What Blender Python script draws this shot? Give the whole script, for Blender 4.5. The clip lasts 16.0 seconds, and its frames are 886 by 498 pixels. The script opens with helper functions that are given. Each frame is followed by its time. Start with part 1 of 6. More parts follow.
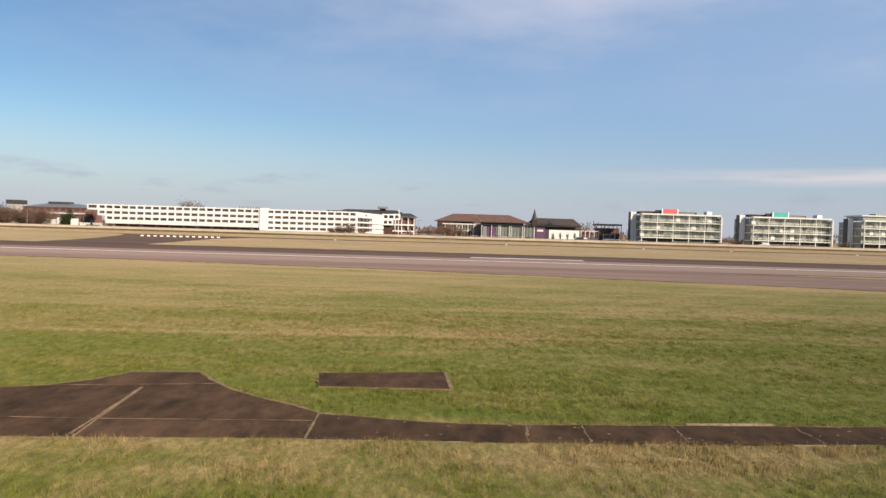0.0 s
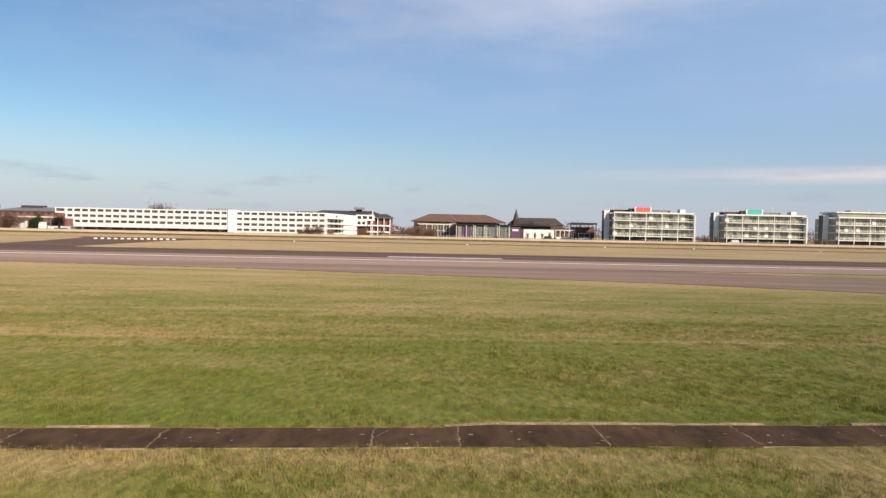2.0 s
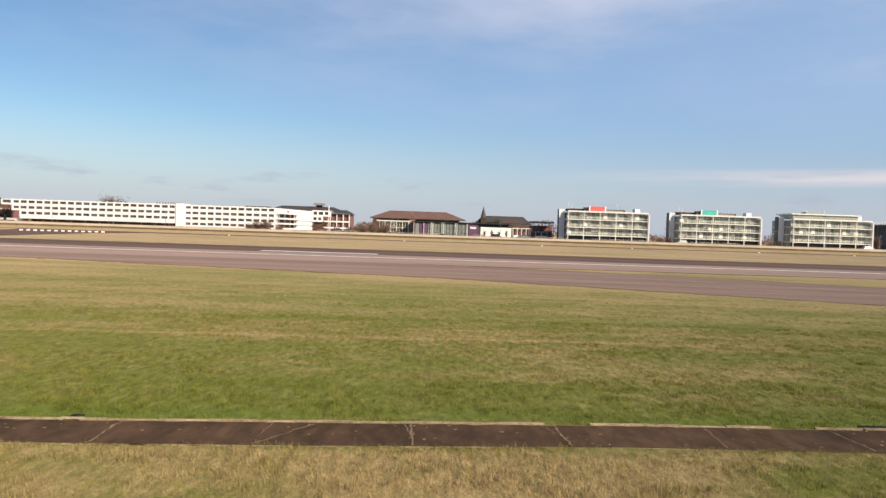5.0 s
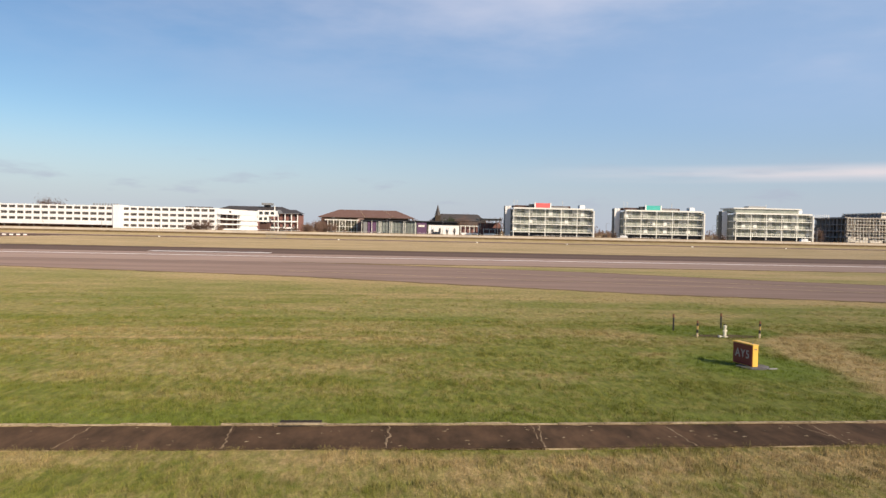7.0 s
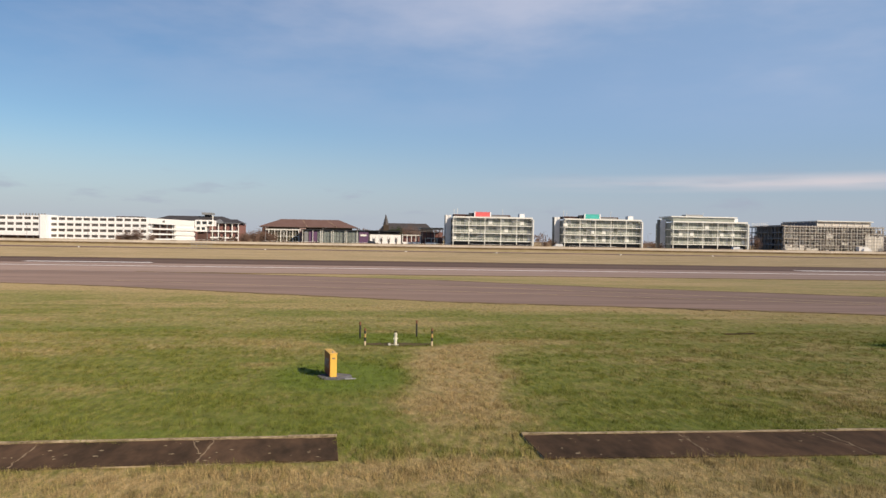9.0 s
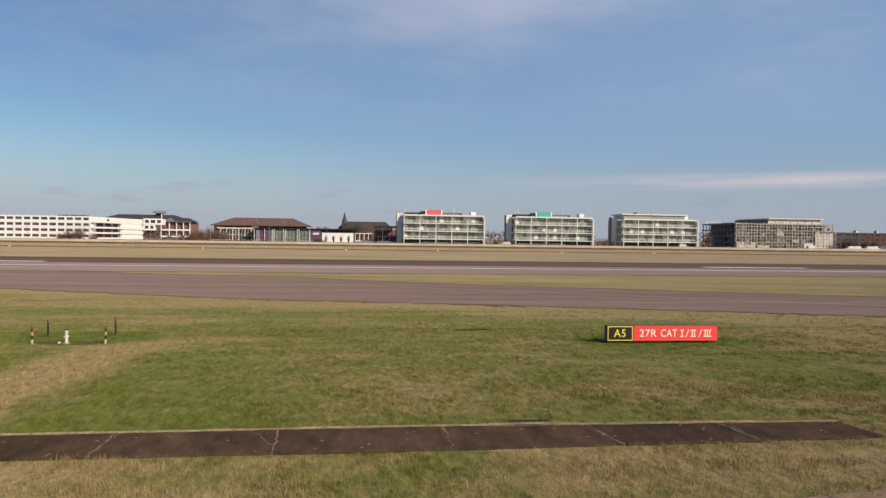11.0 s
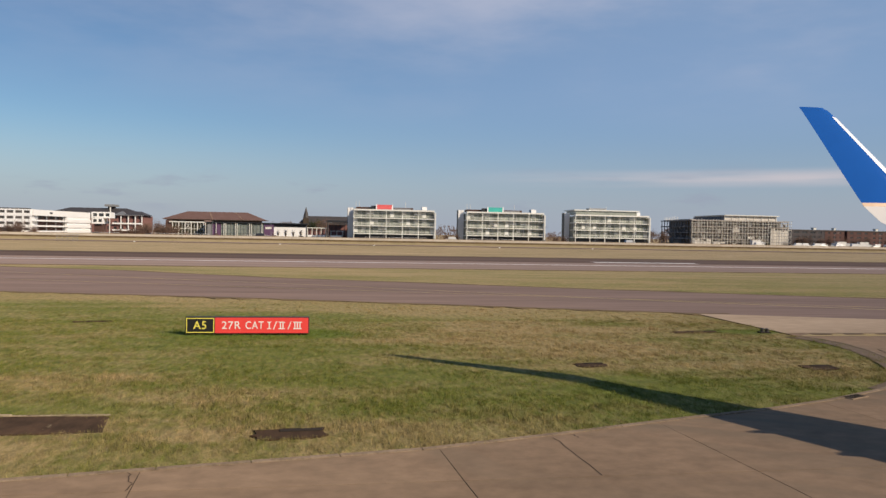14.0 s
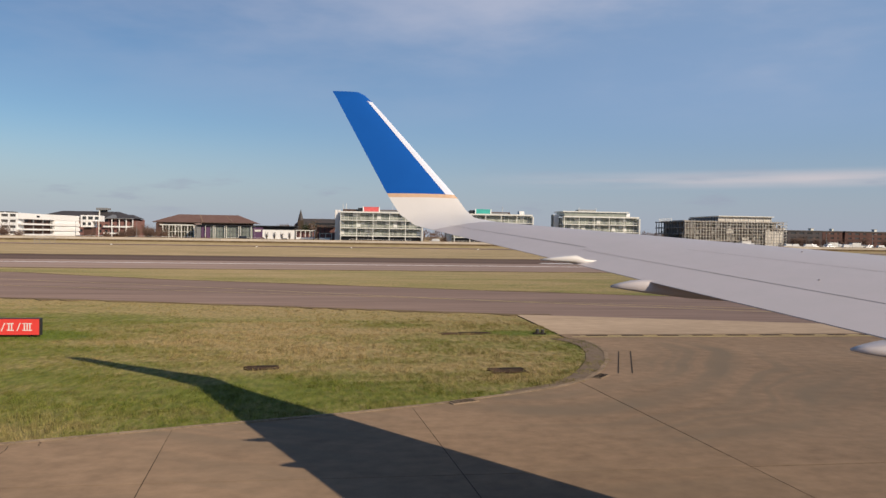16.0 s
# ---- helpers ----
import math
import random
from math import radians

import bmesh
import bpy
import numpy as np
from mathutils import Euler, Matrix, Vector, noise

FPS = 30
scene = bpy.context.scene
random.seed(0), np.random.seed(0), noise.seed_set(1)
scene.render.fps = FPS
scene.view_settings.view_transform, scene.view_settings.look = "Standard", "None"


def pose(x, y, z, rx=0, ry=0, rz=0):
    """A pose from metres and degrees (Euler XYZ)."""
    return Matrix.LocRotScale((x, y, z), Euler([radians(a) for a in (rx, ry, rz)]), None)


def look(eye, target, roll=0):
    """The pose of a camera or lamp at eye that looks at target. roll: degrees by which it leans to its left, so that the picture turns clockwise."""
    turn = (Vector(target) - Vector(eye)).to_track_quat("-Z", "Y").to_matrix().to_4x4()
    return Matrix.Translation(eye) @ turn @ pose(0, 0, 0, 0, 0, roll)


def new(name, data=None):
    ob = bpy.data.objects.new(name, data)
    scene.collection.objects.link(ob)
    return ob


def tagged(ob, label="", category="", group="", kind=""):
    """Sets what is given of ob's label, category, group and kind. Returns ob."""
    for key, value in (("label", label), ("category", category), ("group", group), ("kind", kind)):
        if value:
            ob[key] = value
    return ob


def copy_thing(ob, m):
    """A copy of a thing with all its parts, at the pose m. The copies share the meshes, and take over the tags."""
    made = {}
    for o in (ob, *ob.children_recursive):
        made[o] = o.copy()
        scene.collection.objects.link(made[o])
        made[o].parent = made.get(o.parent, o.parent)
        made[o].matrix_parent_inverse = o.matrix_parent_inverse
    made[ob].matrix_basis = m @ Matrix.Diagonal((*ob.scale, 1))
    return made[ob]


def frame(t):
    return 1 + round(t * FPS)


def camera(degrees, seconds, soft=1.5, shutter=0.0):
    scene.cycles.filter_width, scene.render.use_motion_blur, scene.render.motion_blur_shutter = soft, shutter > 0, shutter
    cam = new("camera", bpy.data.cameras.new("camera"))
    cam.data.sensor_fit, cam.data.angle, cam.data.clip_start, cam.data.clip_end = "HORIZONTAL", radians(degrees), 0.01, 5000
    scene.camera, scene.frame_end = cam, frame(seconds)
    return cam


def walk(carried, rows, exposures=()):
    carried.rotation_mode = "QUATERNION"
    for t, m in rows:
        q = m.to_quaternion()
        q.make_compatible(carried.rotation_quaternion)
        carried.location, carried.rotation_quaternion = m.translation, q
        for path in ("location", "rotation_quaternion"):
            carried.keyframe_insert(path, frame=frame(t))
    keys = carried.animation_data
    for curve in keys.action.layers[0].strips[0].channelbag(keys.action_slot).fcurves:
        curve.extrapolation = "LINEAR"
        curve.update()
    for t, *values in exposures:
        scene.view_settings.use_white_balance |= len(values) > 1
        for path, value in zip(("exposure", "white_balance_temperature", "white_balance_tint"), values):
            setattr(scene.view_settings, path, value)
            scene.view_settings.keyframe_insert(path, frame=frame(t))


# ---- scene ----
# The airfield: x runs along the runway, y away from the taxiway towards the road, z up.
LENS = 61.57
cam = camera(LENS, 16.0, soft=1.45)
# seconds, eye, and the camera's turn to the left, tilt up and lean, in degrees
PATH = [
    (0, (-63.70, -2.00, 5.20), -1.62, -1.42, 1.69),
    (0.5, (-59.42, -1.80, 5.20), -1.48, -1.25, 1.73),
    (1, (-55.12, -1.49, 5.20), -1.47, -1.27, 1.36),
    (1.5, (-50.86, -1.13, 5.20), -1.38, -1.37, 1.24),
    (2, (-46.76, -0.76, 5.20), -1.39, -1.35, 1.19),
    (2.5, (-42.80, -0.42, 5.20), -1.58, -1.12, 1.60),
    (3, (-38.73, -0.16, 5.20), -1.17, -1.06, 1.60),
    (3.5, (-34.75, 0.05, 5.20), -1.38, -1.27, 1.81),
    (4, (-30.91, 0.23, 5.20), -1.39, -1.34, 1.85),
    (6.5, (-11.29, 1.15, 5.20), -2.97, -1.71, 1.50),
    (7, (-7.56, 1.35, 5.20), -3.62, -1.52, 1.18),
    (7.5, (-3.79, 1.51, 5.20), -4.09, -1.23, 1.23),
    (8, (0.06, 1.67, 5.20), -4.59, -0.91, 1.22),
    (8.5, (3.86, 1.79, 5.20), -5.43, -0.81, 0.95),
    (9, (7.61, 1.85, 5.20), -6.10, -0.73, 0.96),
    (9.5, (11.34, 1.79, 5.20), -6.82, -0.58, 0.96),
    (10, (15.01, 1.61, 5.20), -7.17, -0.64, 0.92),
    (12.5, (32.00, 0.25, 5.20), -8.84, -1.14, 0.90),
    (13, (35.43, -0.03, 5.20), -8.99, -1.24, 1.02),
    (13.5, (38.91, -0.35, 5.20), -8.50, -1.23, 1.03),
    (14, (42.30, -0.61, 5.20), -8.76, -1.14, 1.08),
    (14.5, (45.76, -0.87, 5.20), -8.18, -1.10, 0.99),
    (15, (49.23, -1.05, 5.20), -8.16, -0.90, 1.15),
    (15.5, (52.57, -1.14, 5.20), -7.96, -0.83, 1.11),
    (16, (55.89, -1.20, 5.20), -7.82, -0.97, 0.88),
]
walk(cam, [(t, pose(*eye, 90 + tilt, 0, turn) @ pose(0, 0, 0, 0, 0, lean)) for t, eye, turn, tilt, lean in PATH],
     exposures=[(0, 0.0, 6750, 10), (3, 0.08, 6750, 10), (7, 0.06, 6700, 10), (8, -0.04, 6650, 10), (10, -0.26, 6550, 10), (12.5, -0.4, 6450, 10), (16, -0.36, 6500, 10)])

# ---- world, sun ----
SUN_AZ, SUN_EL = radians(132.5), radians(29)   # where the light travels to, and how high the sun stands
world = bpy.data.worlds.new("sky")
scene.world = world
world.use_nodes = True
wn, wl = world.node_tree.nodes, world.node_tree.links
wn.clear()
sky = wn.new("ShaderNodeTexSky")
sky.sky_type, sky.sun_disc = "NISHITA", False
sky.sun_elevation, sky.sun_rotation = SUN_EL, radians(137.5)
sky.altitude, sky.air_density, sky.dust_density, sky.ozone_density = 30, 1.0, 0.25, 2.6
coord = wn.new("ShaderNodeTexCoord")


def sky_noise(scale, stretch, detail, low, high, lift=(0, 0, 0)):
    m = wn.new("ShaderNodeMapping")
    m.inputs["Scale"].default_value = stretch
    m.inputs["Location"].default_value = lift
    wl.new(coord.outputs["Generated"], m.inputs["Vector"])
    n = wn.new("ShaderNodeTexNoise")
    n.inputs["Scale"].default_value, n.inputs["Detail"].default_value, n.inputs["Roughness"].default_value = scale, detail, 0.55
    wl.new(m.outputs[0], n.inputs["Vector"])
    r = wn.new("ShaderNodeMapRange")
    r.interpolation_type = "SMOOTHSTEP"
    r.inputs["From Min"].default_value, r.inputs["From Max"].default_value = low, high
    wl.new(n.outputs["Fac"], r.inputs["Value"])
    return r.outputs["Result"]


def sky_math(op, a, b):
    n = wn.new("ShaderNodeMath")
    n.operation, n.use_clamp = op, True
    for k, v in enumerate((a, b)):
        if isinstance(v, (int, float)):
            n.inputs[k].default_value = v
        else:
            wl.new(v, n.inputs[k])
    return n.outputs[0]


split = wn.new("ShaderNodeSeparateXYZ")
wl.new(coord.outputs["Generated"], split.inputs[0])


def band(value, low, peak, high):
    up, down = wn.new("ShaderNodeMapRange"), wn.new("ShaderNodeMapRange")
    for r, a, b in ((up, low, peak), (down, high, peak)):
        r.interpolation_type = "SMOOTHSTEP"
        r.inputs["From Min"].default_value, r.inputs["From Max"].default_value = a, b
        wl.new(value, r.inputs["Value"])
    return sky_math("MULTIPLY", up.outputs["Result"], down.outputs["Result"])


height = split.outputs["Z"]
wisps = sky_math("MULTIPLY", sky_noise(2.6, (0.8, 0.8, 2.6), 6, 0.38, 0.70, (0.3, 0.1, 0.2)), band(height, 0.10, 0.31, 1.0))
streak = sky_math("MULTIPLY", sky_noise(3.0, (1, 1, 16), 3, 0.26, 0.6, (0.9, 0.2, 0.45)), sky_math("MULTIPLY", band(height, 0.062, 0.076, 0.091), band(split.outputs["X"], 0.12, 0.55, 1.6)))
puffs = sky_math("MULTIPLY", sky_noise(9.0, (1, 1, 4.5), 4, 0.54, 0.74, (0.4, 0.7, 0.1)), band(height, 0.012, 0.045, 0.11))
veil = band(height, -0.06, 0.0, 0.15)
haze_side = wn.new("ShaderNodeMapRange")
haze_side.interpolation_type = "SMOOTHSTEP"
haze_side.inputs["From Min"].default_value, haze_side.inputs["From Max"].default_value = -0.55, 0.5
wl.new(split.outputs["X"], haze_side.inputs["Value"])
thin_cloud = sky_math("MULTIPLY", haze_side.outputs["Result"], band(height, -0.05, 0.2, 1.2))
wisps = sky_math("MULTIPLY", wisps, sky_math("ADD", sky_math("MULTIPLY", haze_side.outputs["Result"], 0.65), 0.35))
white, grey, rose, lilac, pink = (6.4, 6.6, 8.0, 1), (4.0, 4.4, 5.6, 1), (4.25, 4.85, 6.2, 1), (3.9, 5.5, 8.3, 1), (7.3, 6.85, 7.3, 1)
tone = wn.new("ShaderNodeHueSaturation")
tone.inputs["Saturation"].default_value, tone.inputs["Hue"].default_value = 1.22, 0.503
wl.new(sky.outputs[0], tone.inputs["Color"])
shade = tone.outputs["Color"]
for fac, share, colour in ((thin_cloud, 0.62, lilac), (veil, 0.86, rose), (wisps, 0.8, white), (streak, 0.9, pink), (puffs, 0.6, grey)):
    mix = wn.new("ShaderNodeMix")
    mix.data_type = "RGBA"
    wl.new(sky_math("MULTIPLY", fac, share), mix.inputs["Factor"])
    wl.new(shade, mix.inputs["A"])
    mix.inputs["B"].default_value = colour
    shade = mix.outputs["Result"]
back, wout = wn.new("ShaderNodeBackground"), wn.new("ShaderNodeOutputWorld")
back.inputs["Strength"].default_value = 0.103
wl.new(shade, back.inputs["Color"])
wl.new(back.outputs[0], wout.inputs["Surface"])

lamp = bpy.data.lights.new("sun", "SUN")
lamp.energy, lamp.angle, lamp.color = 5.9, radians(0.55), (1.0, 0.845, 0.65)
sun = new("sun", lamp)
way = Vector((math.cos(SUN_AZ) * math.cos(SUN_EL), math.sin(SUN_AZ) * math.cos(SUN_EL), -math.sin(SUN_EL)))
sun.matrix_world = look((0, 0, 60), Vector((0, 0, 60)) + way)


# ---- materials ----
def surface(name, base, rough=0.7, other=None, fine=8.0, coarse=0.6, amount=0.5, bump=0.0, metal=0.0, stretch=(1, 1, 1), per_piece=0.0, space="Object", coat=0.0):
    """Base colour with grain and larger stains towards `other`; per_piece varies object from object."""
    m = bpy.data.materials.new(name)
    m.use_nodes = True
    n, l = m.node_tree.nodes, m.node_tree.links
    p = n["Principled BSDF"]
    p.inputs["Roughness"].default_value, p.inputs["Metallic"].default_value = rough, metal
    p.inputs["Coat Weight"].default_value = coat
    p.inputs["Diffuse Roughness"].default_value = 0.4 if rough >= 0.8 else 0.0
    p.inputs["Specular IOR Level"].default_value = 0.5 if rough < 0.75 else 0.08
    other = other or tuple(c * 0.6 for c in base)
    tc, mp = n.new("ShaderNodeTexCoord"), n.new("ShaderNodeMapping")
    mp.inputs["Scale"].default_value = stretch
    if space == "World":
        l.new(n.new("ShaderNodeNewGeometry").outputs["Position"], mp.inputs["Vector"])
    else:
        l.new(tc.outputs[space], mp.inputs["Vector"])
    facs = []
    for s, d in ((coarse, 4), (fine, 6)):
        t = n.new("ShaderNodeTexNoise")
        t.inputs["Scale"].default_value, t.inputs["Detail"].default_value, t.inputs["Roughness"].default_value = s, d, 0.62
        l.new(mp.outputs[0], t.inputs["Vector"])
        facs.append(t.outputs["Fac"])
    add = n.new("ShaderNodeMath")
    add.operation = "ADD"
    l.new(facs[0], add.inputs[0])
    l.new(facs[1], add.inputs[1])
    ramp = n.new("ShaderNodeMapRange")
    ramp.inputs["From Min"].default_value, ramp.inputs["From Max"].default_value = 0.72, 1.28
    ramp.inputs["To Max"].default_value = amount
    l.new(add.outputs[0], ramp.inputs["Value"])
    mix = n.new("ShaderNodeMix")
    mix.data_type = "RGBA"
    mix.inputs["A"].default_value, mix.inputs["B"].default_value = (*base, 1), (*other, 1)
    l.new(ramp.outputs["Result"], mix.inputs["Factor"])
    colour = mix.outputs["Result"]
    if per_piece:
        info, hsv = n.new("ShaderNodeObjectInfo"), n.new("ShaderNodeHueSaturation")
        r = n.new("ShaderNodeMapRange")
        r.inputs["To Min"].default_value, r.inputs["To Max"].default_value = 1 - per_piece, 1 + per_piece
        l.new(info.outputs["Random"], r.inputs["Value"])
        l.new(r.outputs["Result"], hsv.inputs["Value"])
        l.new(colour, hsv.inputs["Color"])
        colour = hsv.outputs["Color"]
    l.new(colour, p.inputs["Base Color"])
    if bump:
        b = n.new("ShaderNodeBump")
        b.inputs["Strength"].default_value, b.inputs["Distance"].default_value = bump, 0.03
        l.new(facs[1], b.inputs["Height"])
        l.new(b.outputs[0], p.inputs["Normal"])
    return m


def grass_material(name, blades):
    """Colour from the mown, dry and lush shares stored on the mesh, with grain."""
    m = bpy.data.materials.new(name)
    m.use_nodes = True
    n, l = m.node_tree.nodes, m.node_tree.links
    p = n["Principled BSDF"]
    p.inputs["Roughness"].default_value, p.inputs["Diffuse Roughness"].default_value = 0.85, 0.4
    p.inputs["Specular IOR Level"].default_value = 0.15
    at = n.new("ShaderNodeAttribute")
    at.attribute_name = "turf"
    sep = n.new("ShaderNodeSeparateColor")
    l.new(at.outputs["Color"], sep.inputs[0])
    pos = n.new("ShaderNodeNewGeometry")

    def noise_of(scale, stretch, detail=5):
        mp, t = n.new("ShaderNodeMapping"), n.new("ShaderNodeTexNoise")
        mp.inputs["Scale"].default_value = stretch
        l.new(pos.outputs["Position"], mp.inputs["Vector"])
        l.new(mp.outputs[0], t.inputs["Vector"])
        t.inputs["Scale"].default_value, t.inputs["Detail"].default_value, t.inputs["Roughness"].default_value = scale, detail, 0.65
        return t.outputs["Fac"]

    def spread(v, a, b, c, d):
        r = n.new("ShaderNodeMapRange")
        for k, x in zip(("From Min", "From Max", "To Min", "To Max"), (a, b, c, d)):
            r.inputs[k].default_value = x
        l.new(v, r.inputs["Value"])
        return r.outputs["Result"]

    def blend(fac, a, b, how="MIX"):
        x = n.new("ShaderNodeMix")
        x.data_type, x.blend_type = "RGBA", how
        l.new(fac, x.inputs["Factor"])
        for k, v in (("A", a), ("B", b)):
            if isinstance(v, tuple):
                x.inputs[k].default_value = (*v, 1)
            else:
                l.new(v, x.inputs[k])
        return x.outputs["Result"]

    green = blend(spread(noise_of(3.0, (1.2, 0.5, 1)), 0.35, 0.65, 0, 1), (0.264, 0.258, 0.059), (0.150, 0.172, 0.032))
    dry = blend(spread(noise_of(7.0, (1.2, 0.6, 1)), 0.35, 0.65, 0, 1), (0.54, 0.392, 0.198), (0.38, 0.280, 0.128))
    lush = (0.150, 0.205, 0.030)
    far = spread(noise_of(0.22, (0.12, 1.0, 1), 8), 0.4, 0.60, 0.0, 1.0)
    def total(*terms):
        out = terms[0]
        for t in terms[1:]:
            a = n.new("ShaderNodeMath")
            a.operation, a.use_clamp = "ADD", t is terms[-1]
            l.new(out, a.inputs[0])
            l.new(t, a.inputs[1])
            out = a.outputs[0]
        return out

    mottle = spread(noise_of(0.9, (0.8, 0.55, 1), 4), 0.3, 0.7, -0.33, 0.33)
    clumps = spread(noise_of(4.6, (1.15, 0.42, 1), 3), 0.3, 0.7, -0.40, 0.40)
    c = blend(total(sep.outputs[0], mottle, clumps), green, dry)
    c = blend(sep.outputs[1], c, lush)
    lushness, living = n.new("ShaderNodeMath"), n.new("ShaderNodeMath")
    living.operation, living.use_clamp, lushness.operation = "SUBTRACT", True, "MULTIPLY"
    living.inputs[0].default_value = 1.15
    l.new(sep.outputs[0], living.inputs[1])
    l.new(spread(noise_of(2.1, (0.9, 0.55, 1), 5), 0.47, 0.70, 0.0, 0.65), lushness.inputs[0])
    l.new(living.outputs[0], lushness.inputs[1])
    c = blend(lushness.outputs[0], c, (0.132, 0.156, 0.026))
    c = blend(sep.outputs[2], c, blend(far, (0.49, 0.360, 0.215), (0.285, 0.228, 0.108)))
    patchy = n.new("ShaderNodeHueSaturation")
    l.new(spread(noise_of(3.4, (1.2, 0.4, 1), 4), 0.32, 0.68, 0.64, 1.16), patchy.inputs["Value"])
    l.new(c, patchy.inputs["Color"])
    c = patchy.outputs["Color"]
    if blades:
        hsv = n.new("ShaderNodeHueSaturation")
        l.new(spread(pos.outputs["Random Per Island"], 0, 1, 0.62, 1.16), hsv.inputs["Value"])
        l.new(c, hsv.inputs["Color"])
        c = hsv.outputs["Color"]
        p.inputs["Base Color"].default_value = (0, 0, 0, 1)
    else:
        near = n.new("ShaderNodeMath")
        near.operation, near.use_clamp = "MULTIPLY_ADD", True
        l.new(sep.outputs[2], near.inputs[0])
        near.inputs[1].default_value, near.inputs[2].default_value = -1.0, 1.0
        grain = n.new("ShaderNodeMath")
        grain.operation = "MULTIPLY"
        l.new(spread(noise_of(22.0, (1.2, 0.5, 1), 4), 0.36, 0.64, 0.0, 0.42), grain.inputs[0])
        l.new(near.outputs[0], grain.inputs[1])
        c = blend(grain.outputs[0], c, (0.06, 0.065, 0.018))
        b = n.new("ShaderNodeBump")
        b.inputs["Distance"].default_value = 0.05
        l.new(near.outputs[0], b.inputs["Strength"])
        l.new(noise_of(16.0, (1, 1, 1), 6), b.inputs["Height"])
        l.new(b.outputs[0], p.inputs["Normal"])
    l.new(c, p.inputs["Base Color"])
    return m


TURF, BLADES = grass_material("turf", False), grass_material("grass_blades", True)
ASPHALT_DARK = surface("runway_asphalt", (0.073, 0.047, 0.039), 0.85, (0.167, 0.116, 0.093), 3.0, 0.05, 0.9, 0.2, stretch=(0.06, 1, 1), space="World")
ASPHALT = surface("shoulder_asphalt", (0.349, 0.256, 0.216), 0.85, (0.219, 0.160, 0.138), 1.2, 0.12, 1.0, 0.2, stretch=(0.05, 1, 1), space="World")
TAXI = surface("taxiway_asphalt", (0.279, 0.197, 0.164), 0.85, (0.163, 0.116, 0.098), 1.6, 0.2, 1.0, 0.2, stretch=(0.06, 1, 1), space="World")
OLD_TAR = surface("old_tarmac", (0.104, 0.063, 0.039), 0.9, (0.032, 0.022, 0.014), 1.5, 0.5, 1.0, 0.25, stretch=(1.4, 0.55, 1), space="World", per_piece=0.12)
CONCRETE = surface("concrete_bay", (0.309, 0.214, 0.141), 0.85, (0.176, 0.122, 0.081), 2.0, 0.11, 0.9, 0.2, stretch=(0.8, 1, 1), space="World", per_piece=0.06)


def add_swirl(m, centre, reach, colour):
    """Faint ring-shaped tyre stains round one place, fading outwards."""
    n, l = m.node_tree.nodes, m.node_tree.links
    p = n["Principled BSDF"]
    old = p.inputs["Base Color"].links[0].from_socket
    geo, far, warp, add = n.new("ShaderNodeNewGeometry"), n.new("ShaderNodeVectorMath"), n.new("ShaderNodeTexNoise"), n.new("ShaderNodeMath")
    far.operation = "DISTANCE"
    far.inputs[1].default_value = centre
    l.new(geo.outputs["Position"], far.inputs[0])
    warp.inputs["Scale"].default_value, warp.inputs["Detail"].default_value = 0.10, 2
    l.new(geo.outputs["Position"], warp.inputs["Vector"])
    add.operation = "MULTIPLY_ADD"
    add.inputs[1].default_value = 5.0
    l.new(warp.outputs["Fac"], add.inputs[0])
    l.new(far.outputs["Value"], add.inputs[2])
    ring, fall, both, mix = n.new("ShaderNodeTexNoise"), n.new("ShaderNodeMapRange"), n.new("ShaderNodeMath"), n.new("ShaderNodeMix")
    ring.noise_dimensions = "1D"
    ring.inputs["Scale"].default_value, ring.inputs["Detail"].default_value, ring.inputs["Roughness"].default_value = 0.55, 3, 0.6
    l.new(add.outputs[0], ring.inputs["W"])
    sharp = n.new("ShaderNodeMapRange")
    sharp.inputs["From Min"].default_value, sharp.inputs["From Max"].default_value, sharp.inputs["To Max"].default_value = 0.40, 0.62, 1.0
    l.new(ring.outputs["Fac"], sharp.inputs["Value"])
    fall.interpolation_type = "SMOOTHSTEP"
    fall.inputs["From Min"].default_value, fall.inputs["From Max"].default_value = reach, reach * 0.62
    l.new(far.outputs["Value"], fall.inputs["Value"])
    both.operation = "MULTIPLY"
    patch, share, thin = n.new("ShaderNodeTexNoise"), n.new("ShaderNodeMapRange"), n.new("ShaderNodeMath")
    patch.inputs["Scale"].default_value, patch.inputs["Detail"].default_value = 0.16, 4
    l.new(geo.outputs["Position"], patch.inputs["Vector"])
    share.inputs["From Min"].default_value, share.inputs["From Max"].default_value = 0.36, 0.62
    l.new(patch.outputs["Fac"], share.inputs["Value"])
    thin.operation = "MULTIPLY"
    l.new(sharp.outputs["Result"], thin.inputs[0])
    l.new(share.outputs["Result"], thin.inputs[1])
    l.new(thin.outputs[0], both.inputs[0])
    l.new(fall.outputs["Result"], both.inputs[1])
    mix.data_type = "RGBA"
    l.new(both.outputs[0], mix.inputs["Factor"])
    l.new(old, mix.inputs["A"])
    mix.inputs["B"].default_value = (*colour, 1)
    l.new(mix.outputs["Result"], p.inputs["Base Color"])


